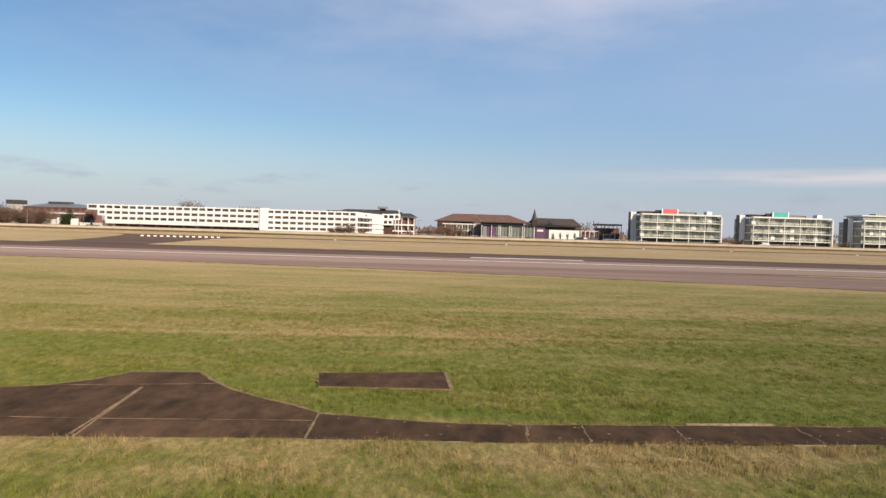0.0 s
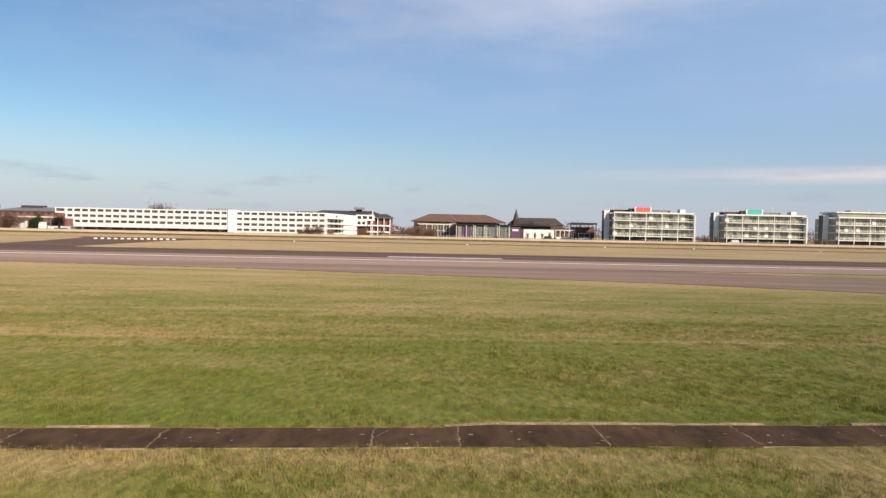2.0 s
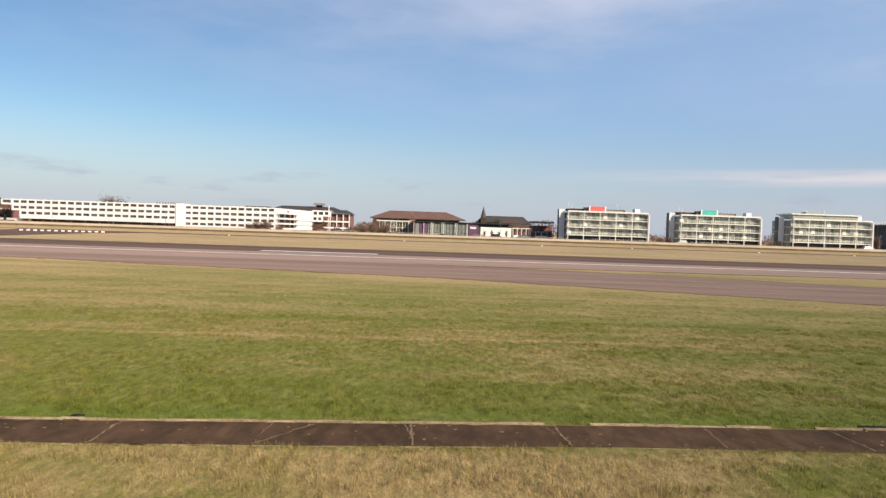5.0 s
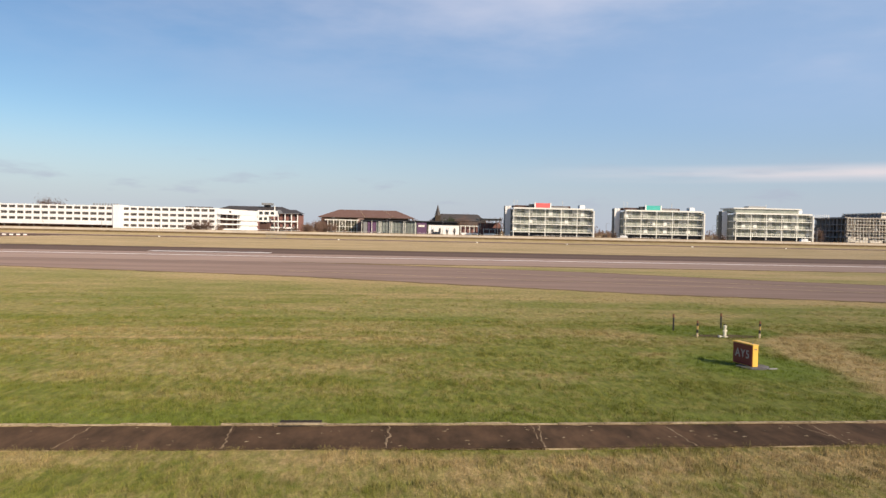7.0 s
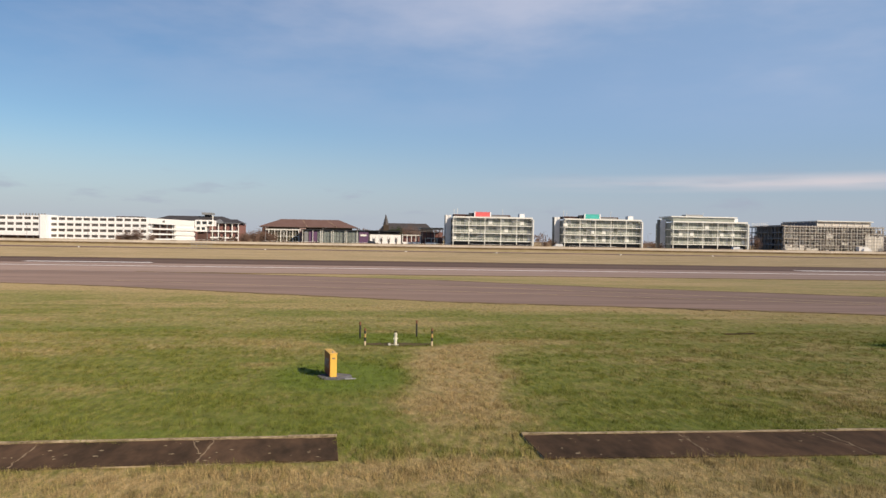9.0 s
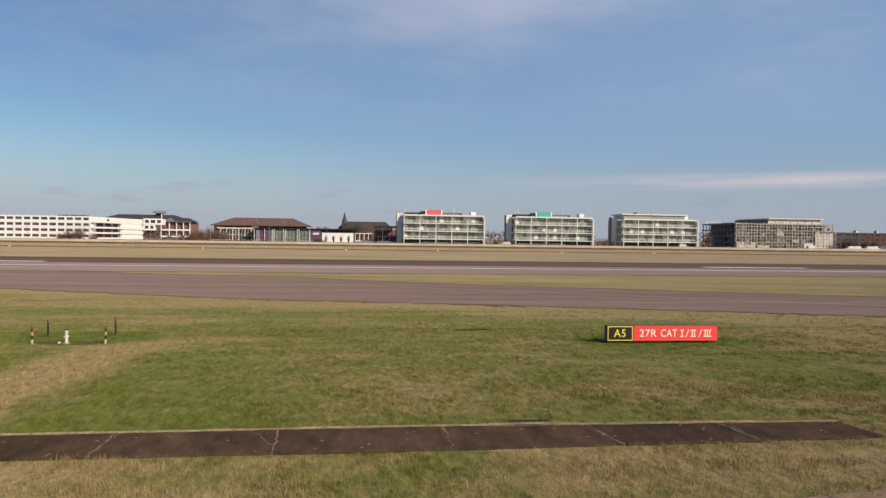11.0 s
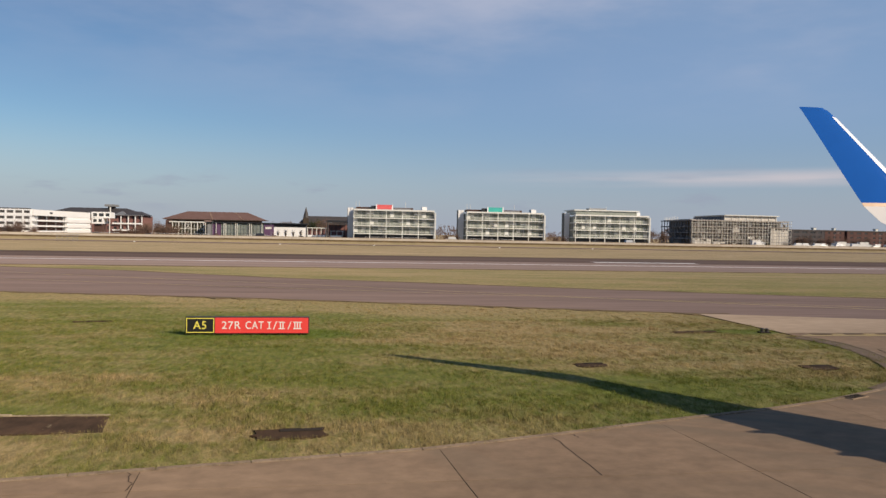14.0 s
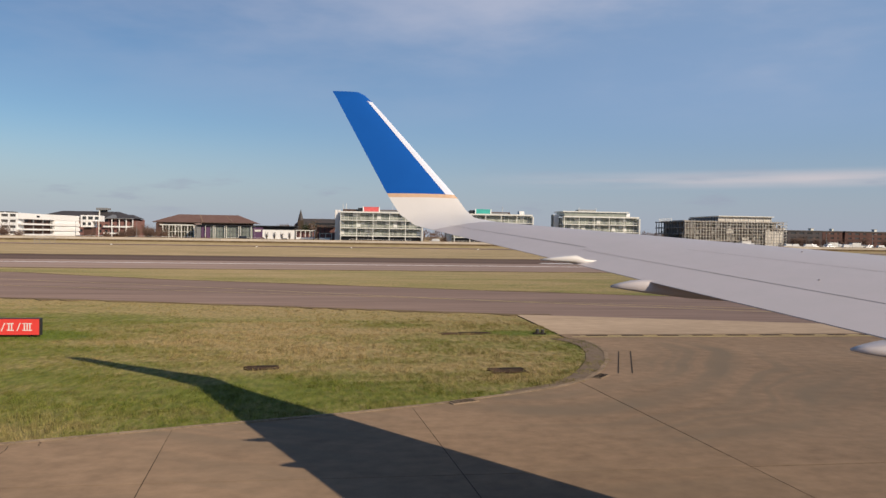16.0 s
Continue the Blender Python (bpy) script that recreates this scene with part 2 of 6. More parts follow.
add_swirl(CONCRETE, (61.5, 32, 0), 27.0, (0.186, 0.142, 0.100))
PALE_CONCRETE = surface("pale_concrete", (0.42, 0.30, 0.20), 0.9, (0.30, 0.215, 0.145), 5.0, 0.3, 0.9, 0.2, space="World")
KERB = surface("kerb_stone", (0.45, 0.36, 0.24), 0.9, (0.15, 0.115, 0.07), 12.0, 1.5, 1.0, 0.4, space="World", per_piece=0.15)
SEAL = surface("joint_seal", (0.06, 0.044, 0.034), 0.8, space="World")
EDGE_STONE = surface("taxiway_edging", (0.33, 0.245, 0.17), 0.9, (0.17, 0.125, 0.085), 9.0, 1.2, 1.0, 0.3, space="World", per_piece=0.08)
SOIL_PALE = surface("dusty_soil", (0.30, 0.215, 0.130), 0.95, (0.12, 0.08, 0.05), 8, 1.2, 1.0, 0.4, space="World")
GRIT = surface("grit_filling", (0.30, 0.225, 0.15), 0.95, (0.12, 0.085, 0.056), 9, 2, 1.0, space="World")
IRON = surface("cast_iron", (0.045, 0.036, 0.030), 0.85, fine=20, metal=0.1)
FRESH_WHITE = surface("fresh_white_marking", (0.86, 0.83, 0.80), 0.6, (0.70, 0.66, 0.62), 6.0, 0.4, 0.7, space="World")
PAINT_YELLOW = surface("yellow_marking", (0.52, 0.38, 0.14), 0.7, (0.28, 0.22, 0.12), 6.0, 0.6, 0.9, space="World")
RENDER_WHITE = surface("white_render", (0.86, 0.85, 0.84), 0.7, (0.72, 0.71, 0.70), 1.2, 0.12, 0.6, per_piece=0.03)
RENDER_CREAM = surface("cream_cladding", (0.72, 0.72, 0.68), 0.55, (0.58, 0.58, 0.55), 1.0, 0.1, 0.5, per_piece=0.03)
# dark brick, also used to paint shade into the hotel's recesses
BRICK_AND_SHADE = surface("brick_and_recess_shade", (0.125, 0.075, 0.064), 0.9, (0.08, 0.048, 0.042), 6.0, 0.3, 0.8)
BRICK = surface("red_brick", (0.26, 0.135, 0.122), 0.9, (0.17, 0.092, 0.083), 6.0, 0.4, 0.8, per_piece=0.06)
SLATE = surface("dark_slate", (0.072, 0.062, 0.061), 0.7, (0.045, 0.039, 0.039), 2.0, 0.2, 0.8)
TILES = surface("brown_roof", (0.175, 0.110, 0.098), 0.85, (0.13, 0.075, 0.062), 3.0, 0.2, 0.8)
DARK_METAL = surface("dark_metal", (0.035, 0.037, 0.042), 0.45, metal=0.3)
GREY_METAL = surface("grey_metal", (0.30, 0.30, 0.30), 0.5, (0.2, 0.2, 0.2), metal=0.3, per_piece=0.1)
WHITE_METAL = surface("white_metal", (0.74, 0.73, 0.68), 0.45, (0.6, 0.59, 0.55), per_piece=0.04)
PURPLE = surface("purple_panel", (0.13, 0.065, 0.14), 0.5, fine=2)
SIGN_RED = surface("red_sign_face", (0.82, 0.062, 0.05), 0.5, (0.74, 0.05, 0.042), 3, 0.5, 0.4)
DEEP_RED = surface("deep_red_face", (0.21, 0.018, 0.02), 0.4, (0.16, 0.014, 0.016), 3, 0.5, 0.4)
SIGN_TEAL = surface("teal_panel", (0.05, 0.44, 0.38), 0.5)
SIGN_CORAL = surface("coral_panel", (0.72, 0.12, 0.12), 0.5)
SIGN_BLACK = surface("black_sign_face", (0.018, 0.017, 0.015), 0.4)
SIGN_YELLOW = surface("yellow_enamel", (0.80, 0.48, 0.08), 0.5, (0.60, 0.34, 0.06), 4, 0.8, 0.5)
BAND_YELLOW = surface("faded_yellow_band", (0.58, 0.38, 0.12), 0.6, (0.35, 0.22, 0.08), 9, 2, 0.8)
PALE_BAND = surface("cream_band", (0.66, 0.52, 0.34), 0.6, (0.42, 0.31, 0.2), 9, 2, 0.8)
RUST_RED = surface("faded_red_band", (0.24, 0.10, 0.045), 0.7, (0.07, 0.035, 0.025), 9, 2, 0.9)
LETTER_YELLOW = surface("yellow_lettering", (0.90, 0.78, 0.12), 0.5)
LETTER_WHITE = surface("white_lettering", (0.88, 0.86, 0.81), 0.5)
BLACK_PAINT = surface("black_enamel", (0.022, 0.02, 0.02), 0.5)
HYDRANT_PAINT = surface("off_white_enamel", (0.72, 0.68, 0.56), 0.5, (0.45, 0.40, 0.3), 9, 2, 0.6)
WING_PAINT = surface("grey_wing_enamel", (0.52, 0.465, 0.468), 0.5, (0.46, 0.424, 0.417), 3.0, 0.35, 0.6, coat=0.15)
WING_WHITE = surface("white_wing_enamel", (0.74, 0.70, 0.66), 0.35, (0.68, 0.64, 0.60), 3.0, 0.4, 0.5, coat=0.2)
WING_EDGE = surface("white_edge_enamel", (0.71, 0.73, 0.83), 0.4, (0.66, 0.68, 0.77), 3.0, 0.4, 0.5)
WING_BLUE = surface("blue_wing_enamel", (0.008, 0.100, 0.42), 0.76, (0.007, 0.086, 0.37), 2.0, 0.4, 0.5, coat=0.06)
WING_GOLD = surface("gold_wing_enamel", (0.70, 0.46, 0.30), 0.4)
WING_SEAM = surface("panel_gap", (0.30, 0.275, 0.28), 0.7)
RUBBER = surface("tyre_rubber", (0.02, 0.02, 0.02), 0.8)
BARK = surface("bark", (0.085, 0.065, 0.05), 0.9, fine=14)
TWIGS = surface("winter_twigs", (0.155, 0.100, 0.078), 0.9, (0.09, 0.062, 0.048), per_piece=0.2)
EVERGREEN = surface("evergreen_leaves", (0.035, 0.05, 0.02), 0.8, (0.02, 0.03, 0.012), 4, per_piece=0.2)
HOTEL_GLASS = surface("curtained_glass", (0.095, 0.085, 0.078), 0.3, (0.045, 0.04, 0.038), 1.5, 0.3, 0.9, per_piece=0.4)
WIND_GLASS = surface("window_glass", (0.035, 0.04, 0.045), 0.12, (0.06, 0.065, 0.07), 1.5, 0.3, 0.8, per_piece=0.35)
GREEN_GLASS = surface("office_glass", (0.19, 0.205, 0.18), 0.2, (0.31, 0.325, 0.28), 1.0, 0.15, 0.9, per_piece=0.35)


# ---- building blocks ----
def mesh_of(name, bm, *mats):
    me = bpy.data.meshes.new(name)
    bm.to_mesh(me)
    bm.free()
    for m in mats:
        me.materials.append(m)
    return me


def thing(name, label, category, at=(0, 0, 0), turn=0.0, group="", kind=""):
    ob = new(name)
    ob.empty_display_size = 0.5
    ob.matrix_basis = pose(*at, 0, 0, turn)
    return tagged(ob, label, category, group, kind)


def part(name, bm, material, parent, label=""):
    ob = new(name, mesh_of(name, bm, material))
    ob.parent = parent
    return tagged(ob, label)


def again(name, data, parent, at, label=""):
    """One more part on a mesh that others share."""
    ob = new(name, data)
    ob.parent = parent
    ob.location = at
    return tagged(ob, label)


def box(bm, x0, x1, y0, y1, z0, z1, bevel=0.0):
    made = bmesh.ops.create_cube(bm, size=1)["verts"]
    bmesh.ops.scale(bm, vec=(x1 - x0, y1 - y0, z1 - z0), verts=made)
    bmesh.ops.translate(bm, vec=((x0 + x1) / 2, (y0 + y1) / 2, (z0 + z1) / 2), verts=made)
    if bevel:
        edges = list({e for v in made for e in v.link_edges})
        bmesh.ops.bevel(bm, geom=edges, offset=bevel, segments=2, profile=0.5, affect="EDGES")
    return bm


def block(x0, x1, y0, y1, z0, z1, bevel=0.0):
    return box(bmesh.new(), x0, x1, y0, y1, z0, z1, bevel)


def tube(bm, a, b, r0, r1=None, sides=10):
    a, b = Vector(a), Vector(b)
    made = bmesh.ops.create_cone(bm, cap_ends=True, segments=sides, radius1=r0, radius2=r0 if r1 is None else r1, depth=(b - a).length)["verts"]
    turn = (b - a).to_track_quat("Z", "Y").to_matrix().to_4x4()
    bmesh.ops.transform(bm, matrix=Matrix.Translation((a + b) / 2) @ turn, verts=made)
    return bm


def sheet(points, z, thick=0.0):
    """A flat polygon at height z, with sides down to z - thick."""
    bm = bmesh.new()
    top = [bm.verts.new((x, y, z)) for x, y in points]
    face = bm.faces.new(top)
    if face.normal.z < 0:
        face.normal_flip()
    if thick:
        low = [bm.verts.new((x, y, z - thick)) for x, y in points]
        for k in range(len(top)):
            bm.faces.new((top[k - 1], top[k], low[k], low[k - 1]))
    bmesh.ops.recalc_face_normals(bm, faces=bm.faces)
    bm.normal_update()
    if bm.faces[0].normal.z < 0:
        bmesh.ops.reverse_faces(bm, faces=bm.faces)
    return bm


def hip_roof(x0, x1, y0, y1, z0, z1, inset, over=0.6):
    """Four slopes that meet in a ridge along x."""
    bm = bmesh.new()
    lo = [bm.verts.new(v) for v in ((x0 - over, y0 - over, z0), (x1 + over, y0 - over, z0), (x1 + over, y1 + over, z0), (x0 - over, y1 + over, z0))]
    mid = (y0 + y1) / 2
    a, b = bm.verts.new((x0 + inset, mid, z1)), bm.verts.new((x1 - inset, mid, z1))
    for f in ((lo[0], lo[1], b, a), (lo[1], lo[2], b), (lo[2], lo[3], a, b), (lo[3], lo[0], a), tuple(reversed(lo))):
        bm.faces.new(f)
    bmesh.ops.recalc_face_normals(bm, faces=bm.faces)
    return bm


def writing(text, size, material, parent, m, name="lettering", label="", wide=1.0):
    cu = bpy.data.curves.new(name, "FONT")
    cu.body, cu.size, cu.extrude, cu.offset = text, size, 0.004, size * 0.006
    cu.space_character = 1.1
    cu.align_x, cu.align_y = "CENTER", "CENTER"
    tmp = new("text_source", cu)
    me = bpy.data.meshes.new_from_object(tmp.evaluated_get(bpy.context.evaluated_depsgraph_get()))
    bpy.data.objects.remove(tmp)
    bpy.data.curves.remove(cu)
    bm = bmesh.new()
    bm.from_mesh(me)
    bpy.data.meshes.remove(me)
    bmesh.ops.remove_doubles(bm, verts=bm.verts, dist=1e-5)
    left = set(bm.verts)
    while left:
        island, queue = set(), [left.pop()]
        while queue:
            v = queue.pop()
            island.add(v)
            for e in v.link_edges:
                o = e.other_vert(v)
                if o in left:
                    left.discard(o)
                    queue.append(o)
        one, seen = bmesh.new(), {}
        for f in {f for v in island for f in v.link_faces}:
            for v in f.verts:
                if v not in seen:
                    seen[v] = one.verts.new(v.co)
            one.faces.new([seen[v] for v in f.verts])
        ob = part(name, one, material, parent, label)
        ob.matrix_basis = m @ Matrix.Diagonal((wide, 1, 1, 1))
    bm.free()


# ---- ground and pavements ----
TAXI_EDGE = [(-300, 9.5), (0, 10.6), (20, 13.0), (31.9, 14.95), (38.7, 16.05), (44.6, 17.0), (48.1, 18.0), (52.5, 19.4), (56.0, 20.4), (58.8, 21.45), (61.5, 22.75), (63.6, 23.95), (65.0, 25.2), (66.1, 26.9), (67.1, 28.9), (67.9, 31.2), (68.3, 33.4), (68.2, 35.0), (67.6, 36.2)]
NEAR_EDGE = [(-400, 108), (-220, 107), (-104, 100.7), (-72, 94.8), (-44.5, 86.8), (-18.8, 79.5), (14, 63.5), (37.5, 57.6), (53.5, 52.4), (67.6, 47.6)]
STRIP_LOW = [(-66.4, 16.15), (-58, 16.35), (-54, 16.58), (-47.3, 16.98), (-42, 17.32), (-38, 17.48), (-33.9, 17.72), (-26, 18.05), (-18.5, 18.55), (-10, 18.68), (-3.5, 18.85), (2.3, 19.08), (7.1, 19.33)]
STRIP_HIGH = [(-66.4, 18.68), (-65.2, 18.4), (-63.8, 18.02), (-62, 17.86), (-58, 18.08), (-46.2, 18.80), (-45.9, 19.10), (-36.5, 19.50), (-28, 19.95), (-17, 20.58), (-5, 20.86), (0.2, 21.03), (5.3, 21.25), (7.0, 21.28)]
STRIP_A = STRIP_LOW + STRIP_HIGH[::-1]
STRIP_B = [(12.0, 19.2), (24.5, 19.0), (36.7, 19.25), (36.4, 20.95), (24.5, 21.35), (11.9, 21.3)]
SLAB = [(-66.9, 22.15), (-62.6, 22.2), (-62.8, 24.95), (-67.2, 24.25)]
OLD_APRON = [(-95, 15.2), (-73.6, 15.8), (-66.45, 16.2), (-66.45, 18.75), (-67.15, 19.42), (-67.8, 19.92), (-68.65, 20.6), (-69.65, 21.55), (-70.4, 22.6), (-71.3, 24.05), (-73.6, 23.85), (-74.2, 22.5), (-75.3, 21.4), (-77.5, 20.6), (-95, 20.2)]
PITS = [((41.4, 18.75), 1.05, 0.55), ((52.9, 28.2), 0.75, 0.5), ((62.4, 27.2), 0.85, 0.6), ((62.6, 38.2), 1.6, 0.35), ((29.5, 42.9), 1.15, 0.16)]


STRIP_X, STRIP_Y = (-95, -66, -57, -36, -20, -1, 8, 24, 37, 50), (15.4, 16.15, 16.4, 17.6, 18.45, 18.95, 19.3, 19.1, 19.25, 20.5)


def inside(poly, x, y):
    """Which of the points lie in the polygon."""
    hit = np.zeros(len(x), bool)
    for (ax, ay), (bx, by) in zip(poly, poly[1:] + poly[:1]):
        cross = ((ay > y) != (by > y)) & (x < (bx - ax) * (y - ay) / (by - ay + 1e-12) + ax)
        hit ^= cross
    return hit


CONCRETE_AREA = TAXI_EDGE + [(67.6, 47.6), (140, 26), (140, -40), (-300, -40)]


def paved(x, y):
    out = inside(CONCRETE_AREA, x, y)
    for poly in (STRIP_A, STRIP_B, SLAB, OLD_APRON):
        out |= inside(poly, x, y)
    for (px, py), rx, ry in PITS:
        out |= ((x - px) / rx) ** 2 + ((y - py) / ry) ** 2 < 0.9
    return out


def ripple(x, y, s, seed):
    """Smooth noise from a few turned waves."""
    rng = np.random.RandomState(seed)
    out = np.zeros_like(x)
    for k in range(9):
        a, f, ph = rng.uniform(0, math.tau), s * rng.uniform(0.5, 2.4), rng.uniform(0, math.tau)
        out += np.sin(x * math.cos(a) * f * 0.55 + y * math.sin(a) * f + ph) / (0.7 + f / s)
    return out / 3.2


def turf_shares(x, y):
    """How dry, how lush and how far-mown the grass is at each place."""
    low = np.interp(x, STRIP_X, STRIP_Y)
    dry = 0.22 + 0.40 * ripple(x, y, 0.5, 3) + 0.34 * ripple(x, y, 1.7, 5) + 0.12 * np.sin(y * 0.55 + 0.5 * np.sin(x * 0.06))
    dry += 0.72 * np.exp(-(((y - 36.6 - 0.035 * x) / 0.38) ** 2)) * np.clip((-x - 2) / 10, 0, 1)
    dry += 0.20 * np.clip((-50 - x) / 15, 0, 1) * np.clip((y - 30) / 5, 0, 1)
    dry += 0.7 * np.exp(-(((x - 3.5) / 0.9) ** 2 + ((y - 32.4) / 0.9) ** 2))
    lush = 0.10 + 0.15 * np.exp(-(((y - 24.5) / 3.0) ** 2)) * (x < 8) + 0.28 * ripple(x, y, 0.35, 8)
    lush += 0.55 * np.exp(-(((y - low - 2.9) / 0.9) ** 2)) * (x < 38) * (np.abs(x - 10) > 3.4) * (0.7 + 0.6 * ripple(x, y, 1.2, 43))
    # the verge between the old strip and the taxiway: straw along the strip, greener patches beyond
    verge = low - y
    dry += 0.55 * np.exp(-(((verge - 0.45) / 0.75) ** 2)) * (0.75 + 0.7 * ripple(x, y, 1.1, 41)) * (x < 44)
    dry += np.clip(verge / 0.8, 0, 1) * (0.10 + 0.62 * ripple(x, y, 0.95, 42) + 0.42 * np.clip((x + 46) / 30, 0, 1)) * np.clip((60 - x) / 12, 0, 1)
    path = np.exp(-(np.abs((x - 11.2 - 0.12 * (y - 30) + 0.7 * ripple(x, y, 1.3, 61)) / 1.95) ** 3 + np.abs((y - 29.5 + 0.8 * ripple(x, y, 1.0, 62)) / 8.9) ** 4))
    dry += 1.5 * path
    lush *= 1 - 0.95 * path
    lush += 0.42 * np.exp(-(((x + 67) / 7) ** 4 + ((y - 23.2) / 3.6) ** 4)) * (0.7 + 0.8 * ripple(x, y, 1.0, 51))
    dry += 0.6 * np.exp(-(((x - 16.5) / 3.5) ** 4 + ((y - 39.5) / 1.3) ** 2)) + 0.5 * np.exp(-(((x - 7.5) / 3.2) ** 4 + ((y - 43.2) / 0.8) ** 2))
    dry += 0.60 * np.exp(-(((y - 51.0 + 0.3 * (x - 45)) / 3.2) ** 2)) * (x > 8) + 0.85 * np.exp(-(((x - 54 + 0.25 * (y - 37)) / 10) ** 4 + ((y - 36) / 10) ** 4)) * (0.75 + 0.5 * ripple(x, y, 0.8, 14))
    dry += 0.18 * np.clip((y - 46) / 18, 0, 1) + 0.06 * np.clip((x - 18) / 15, 0, 1)
    dry += 0.15 * np.clip((y - 36) / 5, 0, 1) * np.clip((4 - x) / 12, 0, 1) - 0.14 * np.exp(-(((x - 28) / 15) ** 4 + ((y - 31) / 11) ** 4)) + 0.22 * np.clip((y - 50) / 8, 0, 1) * np.clip((x + 8) / 12, 0, 1)
    dry -= 0.26 * np.exp(-(((y - 24.5) / 5.0) ** 2)) * np.clip((20 - x) / 20, 0, 1)
    edge = np.exp(-((y - np.interp(x, [p[0] for p in NEAR_EDGE], [p[1] for p in NEAR_EDGE])) / 3.0) ** 2)
    dry += 0.55 * edge
    for cx, cy, rx, ry in ((9.2, 40.3, 3.9, 2.6), (6.8, 30.1, 2.6, 3.2), (38.8, 38.0, 5.2, 2.2), (65.4, 38.3, 2.6, 1.0)):
        ring = np.exp(-((((x - cx) / rx) ** 2 + ((y - cy) / ry) ** 2) ** 5))
        lush += 0.75 * ring
        dry *= 1 - 0.85 * ring
    lush *= 1 - 0.85 * np.exp(-(((x - 54) / 10) ** 4 + ((y - 36) / 10) ** 4))
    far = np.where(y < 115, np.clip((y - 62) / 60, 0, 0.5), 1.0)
    return np.clip(dry, 0, 1), np.clip(lush, 0, 1), far


def turf_attribute(me, x, y):
    dry, lush, far = turf_shares(x, y)
    layer = me.color_attributes.new("turf", "FLOAT_COLOR", "POINT")
    layer.data.foreach_set("color", np.stack([dry, lush, far, np.ones_like(dry)], 1).astype(np.float32).ravel())


def make_ground():
    """One sheet out to the horizon, fine where it is seen close."""
    xs = np.concatenate([[-4500, -2500, -1400, -800, -500, -350, -250, -180, -140, -115], np.arange(-100, 100.1, 0.8), [115, 140, 180, 250, 350, 500, 800, 1400, 2500, 4500]])
    ys = np.concatenate([[-4500, -2000, -800, -300, -100, -40, -10], np.arange(0, 64, 0.5), np.arange(64, 120, 2.0), [125, 140, 170, 200, 240, 300, 360, 420, 500, 700, 1100, 2000, 4500]])
    gx, gy = np.meshgrid(xs, ys)
    gx, gy = gx.ravel(), gy.ravel()
    nx, ny = len(xs), len(ys)
    z = 0.025 * ripple(gx, gy, 0.9, 11) * (np.abs(gx) < 110) * (gy > 9) * (gy < 70) - 0.012
    z[paved(gx, gy)] = -0.045
    i = np.arange(nx * ny).reshape(ny, nx)
    quads = np.stack([i[:-1, :-1], i[:-1, 1:], i[1:, 1:], i[1:, :-1]], -1).reshape(-1, 4)
    me = bpy.data.meshes.new("ground")
    me.from_pydata(np.stack([gx, gy, z], 1).tolist(), [], quads.tolist())
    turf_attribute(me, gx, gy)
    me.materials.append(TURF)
    me.shade_smooth()
    tagged(new("ground", me), "mown airfield grass, green with dry straw-coloured patches", "grass", kind="structure")


make_ground()


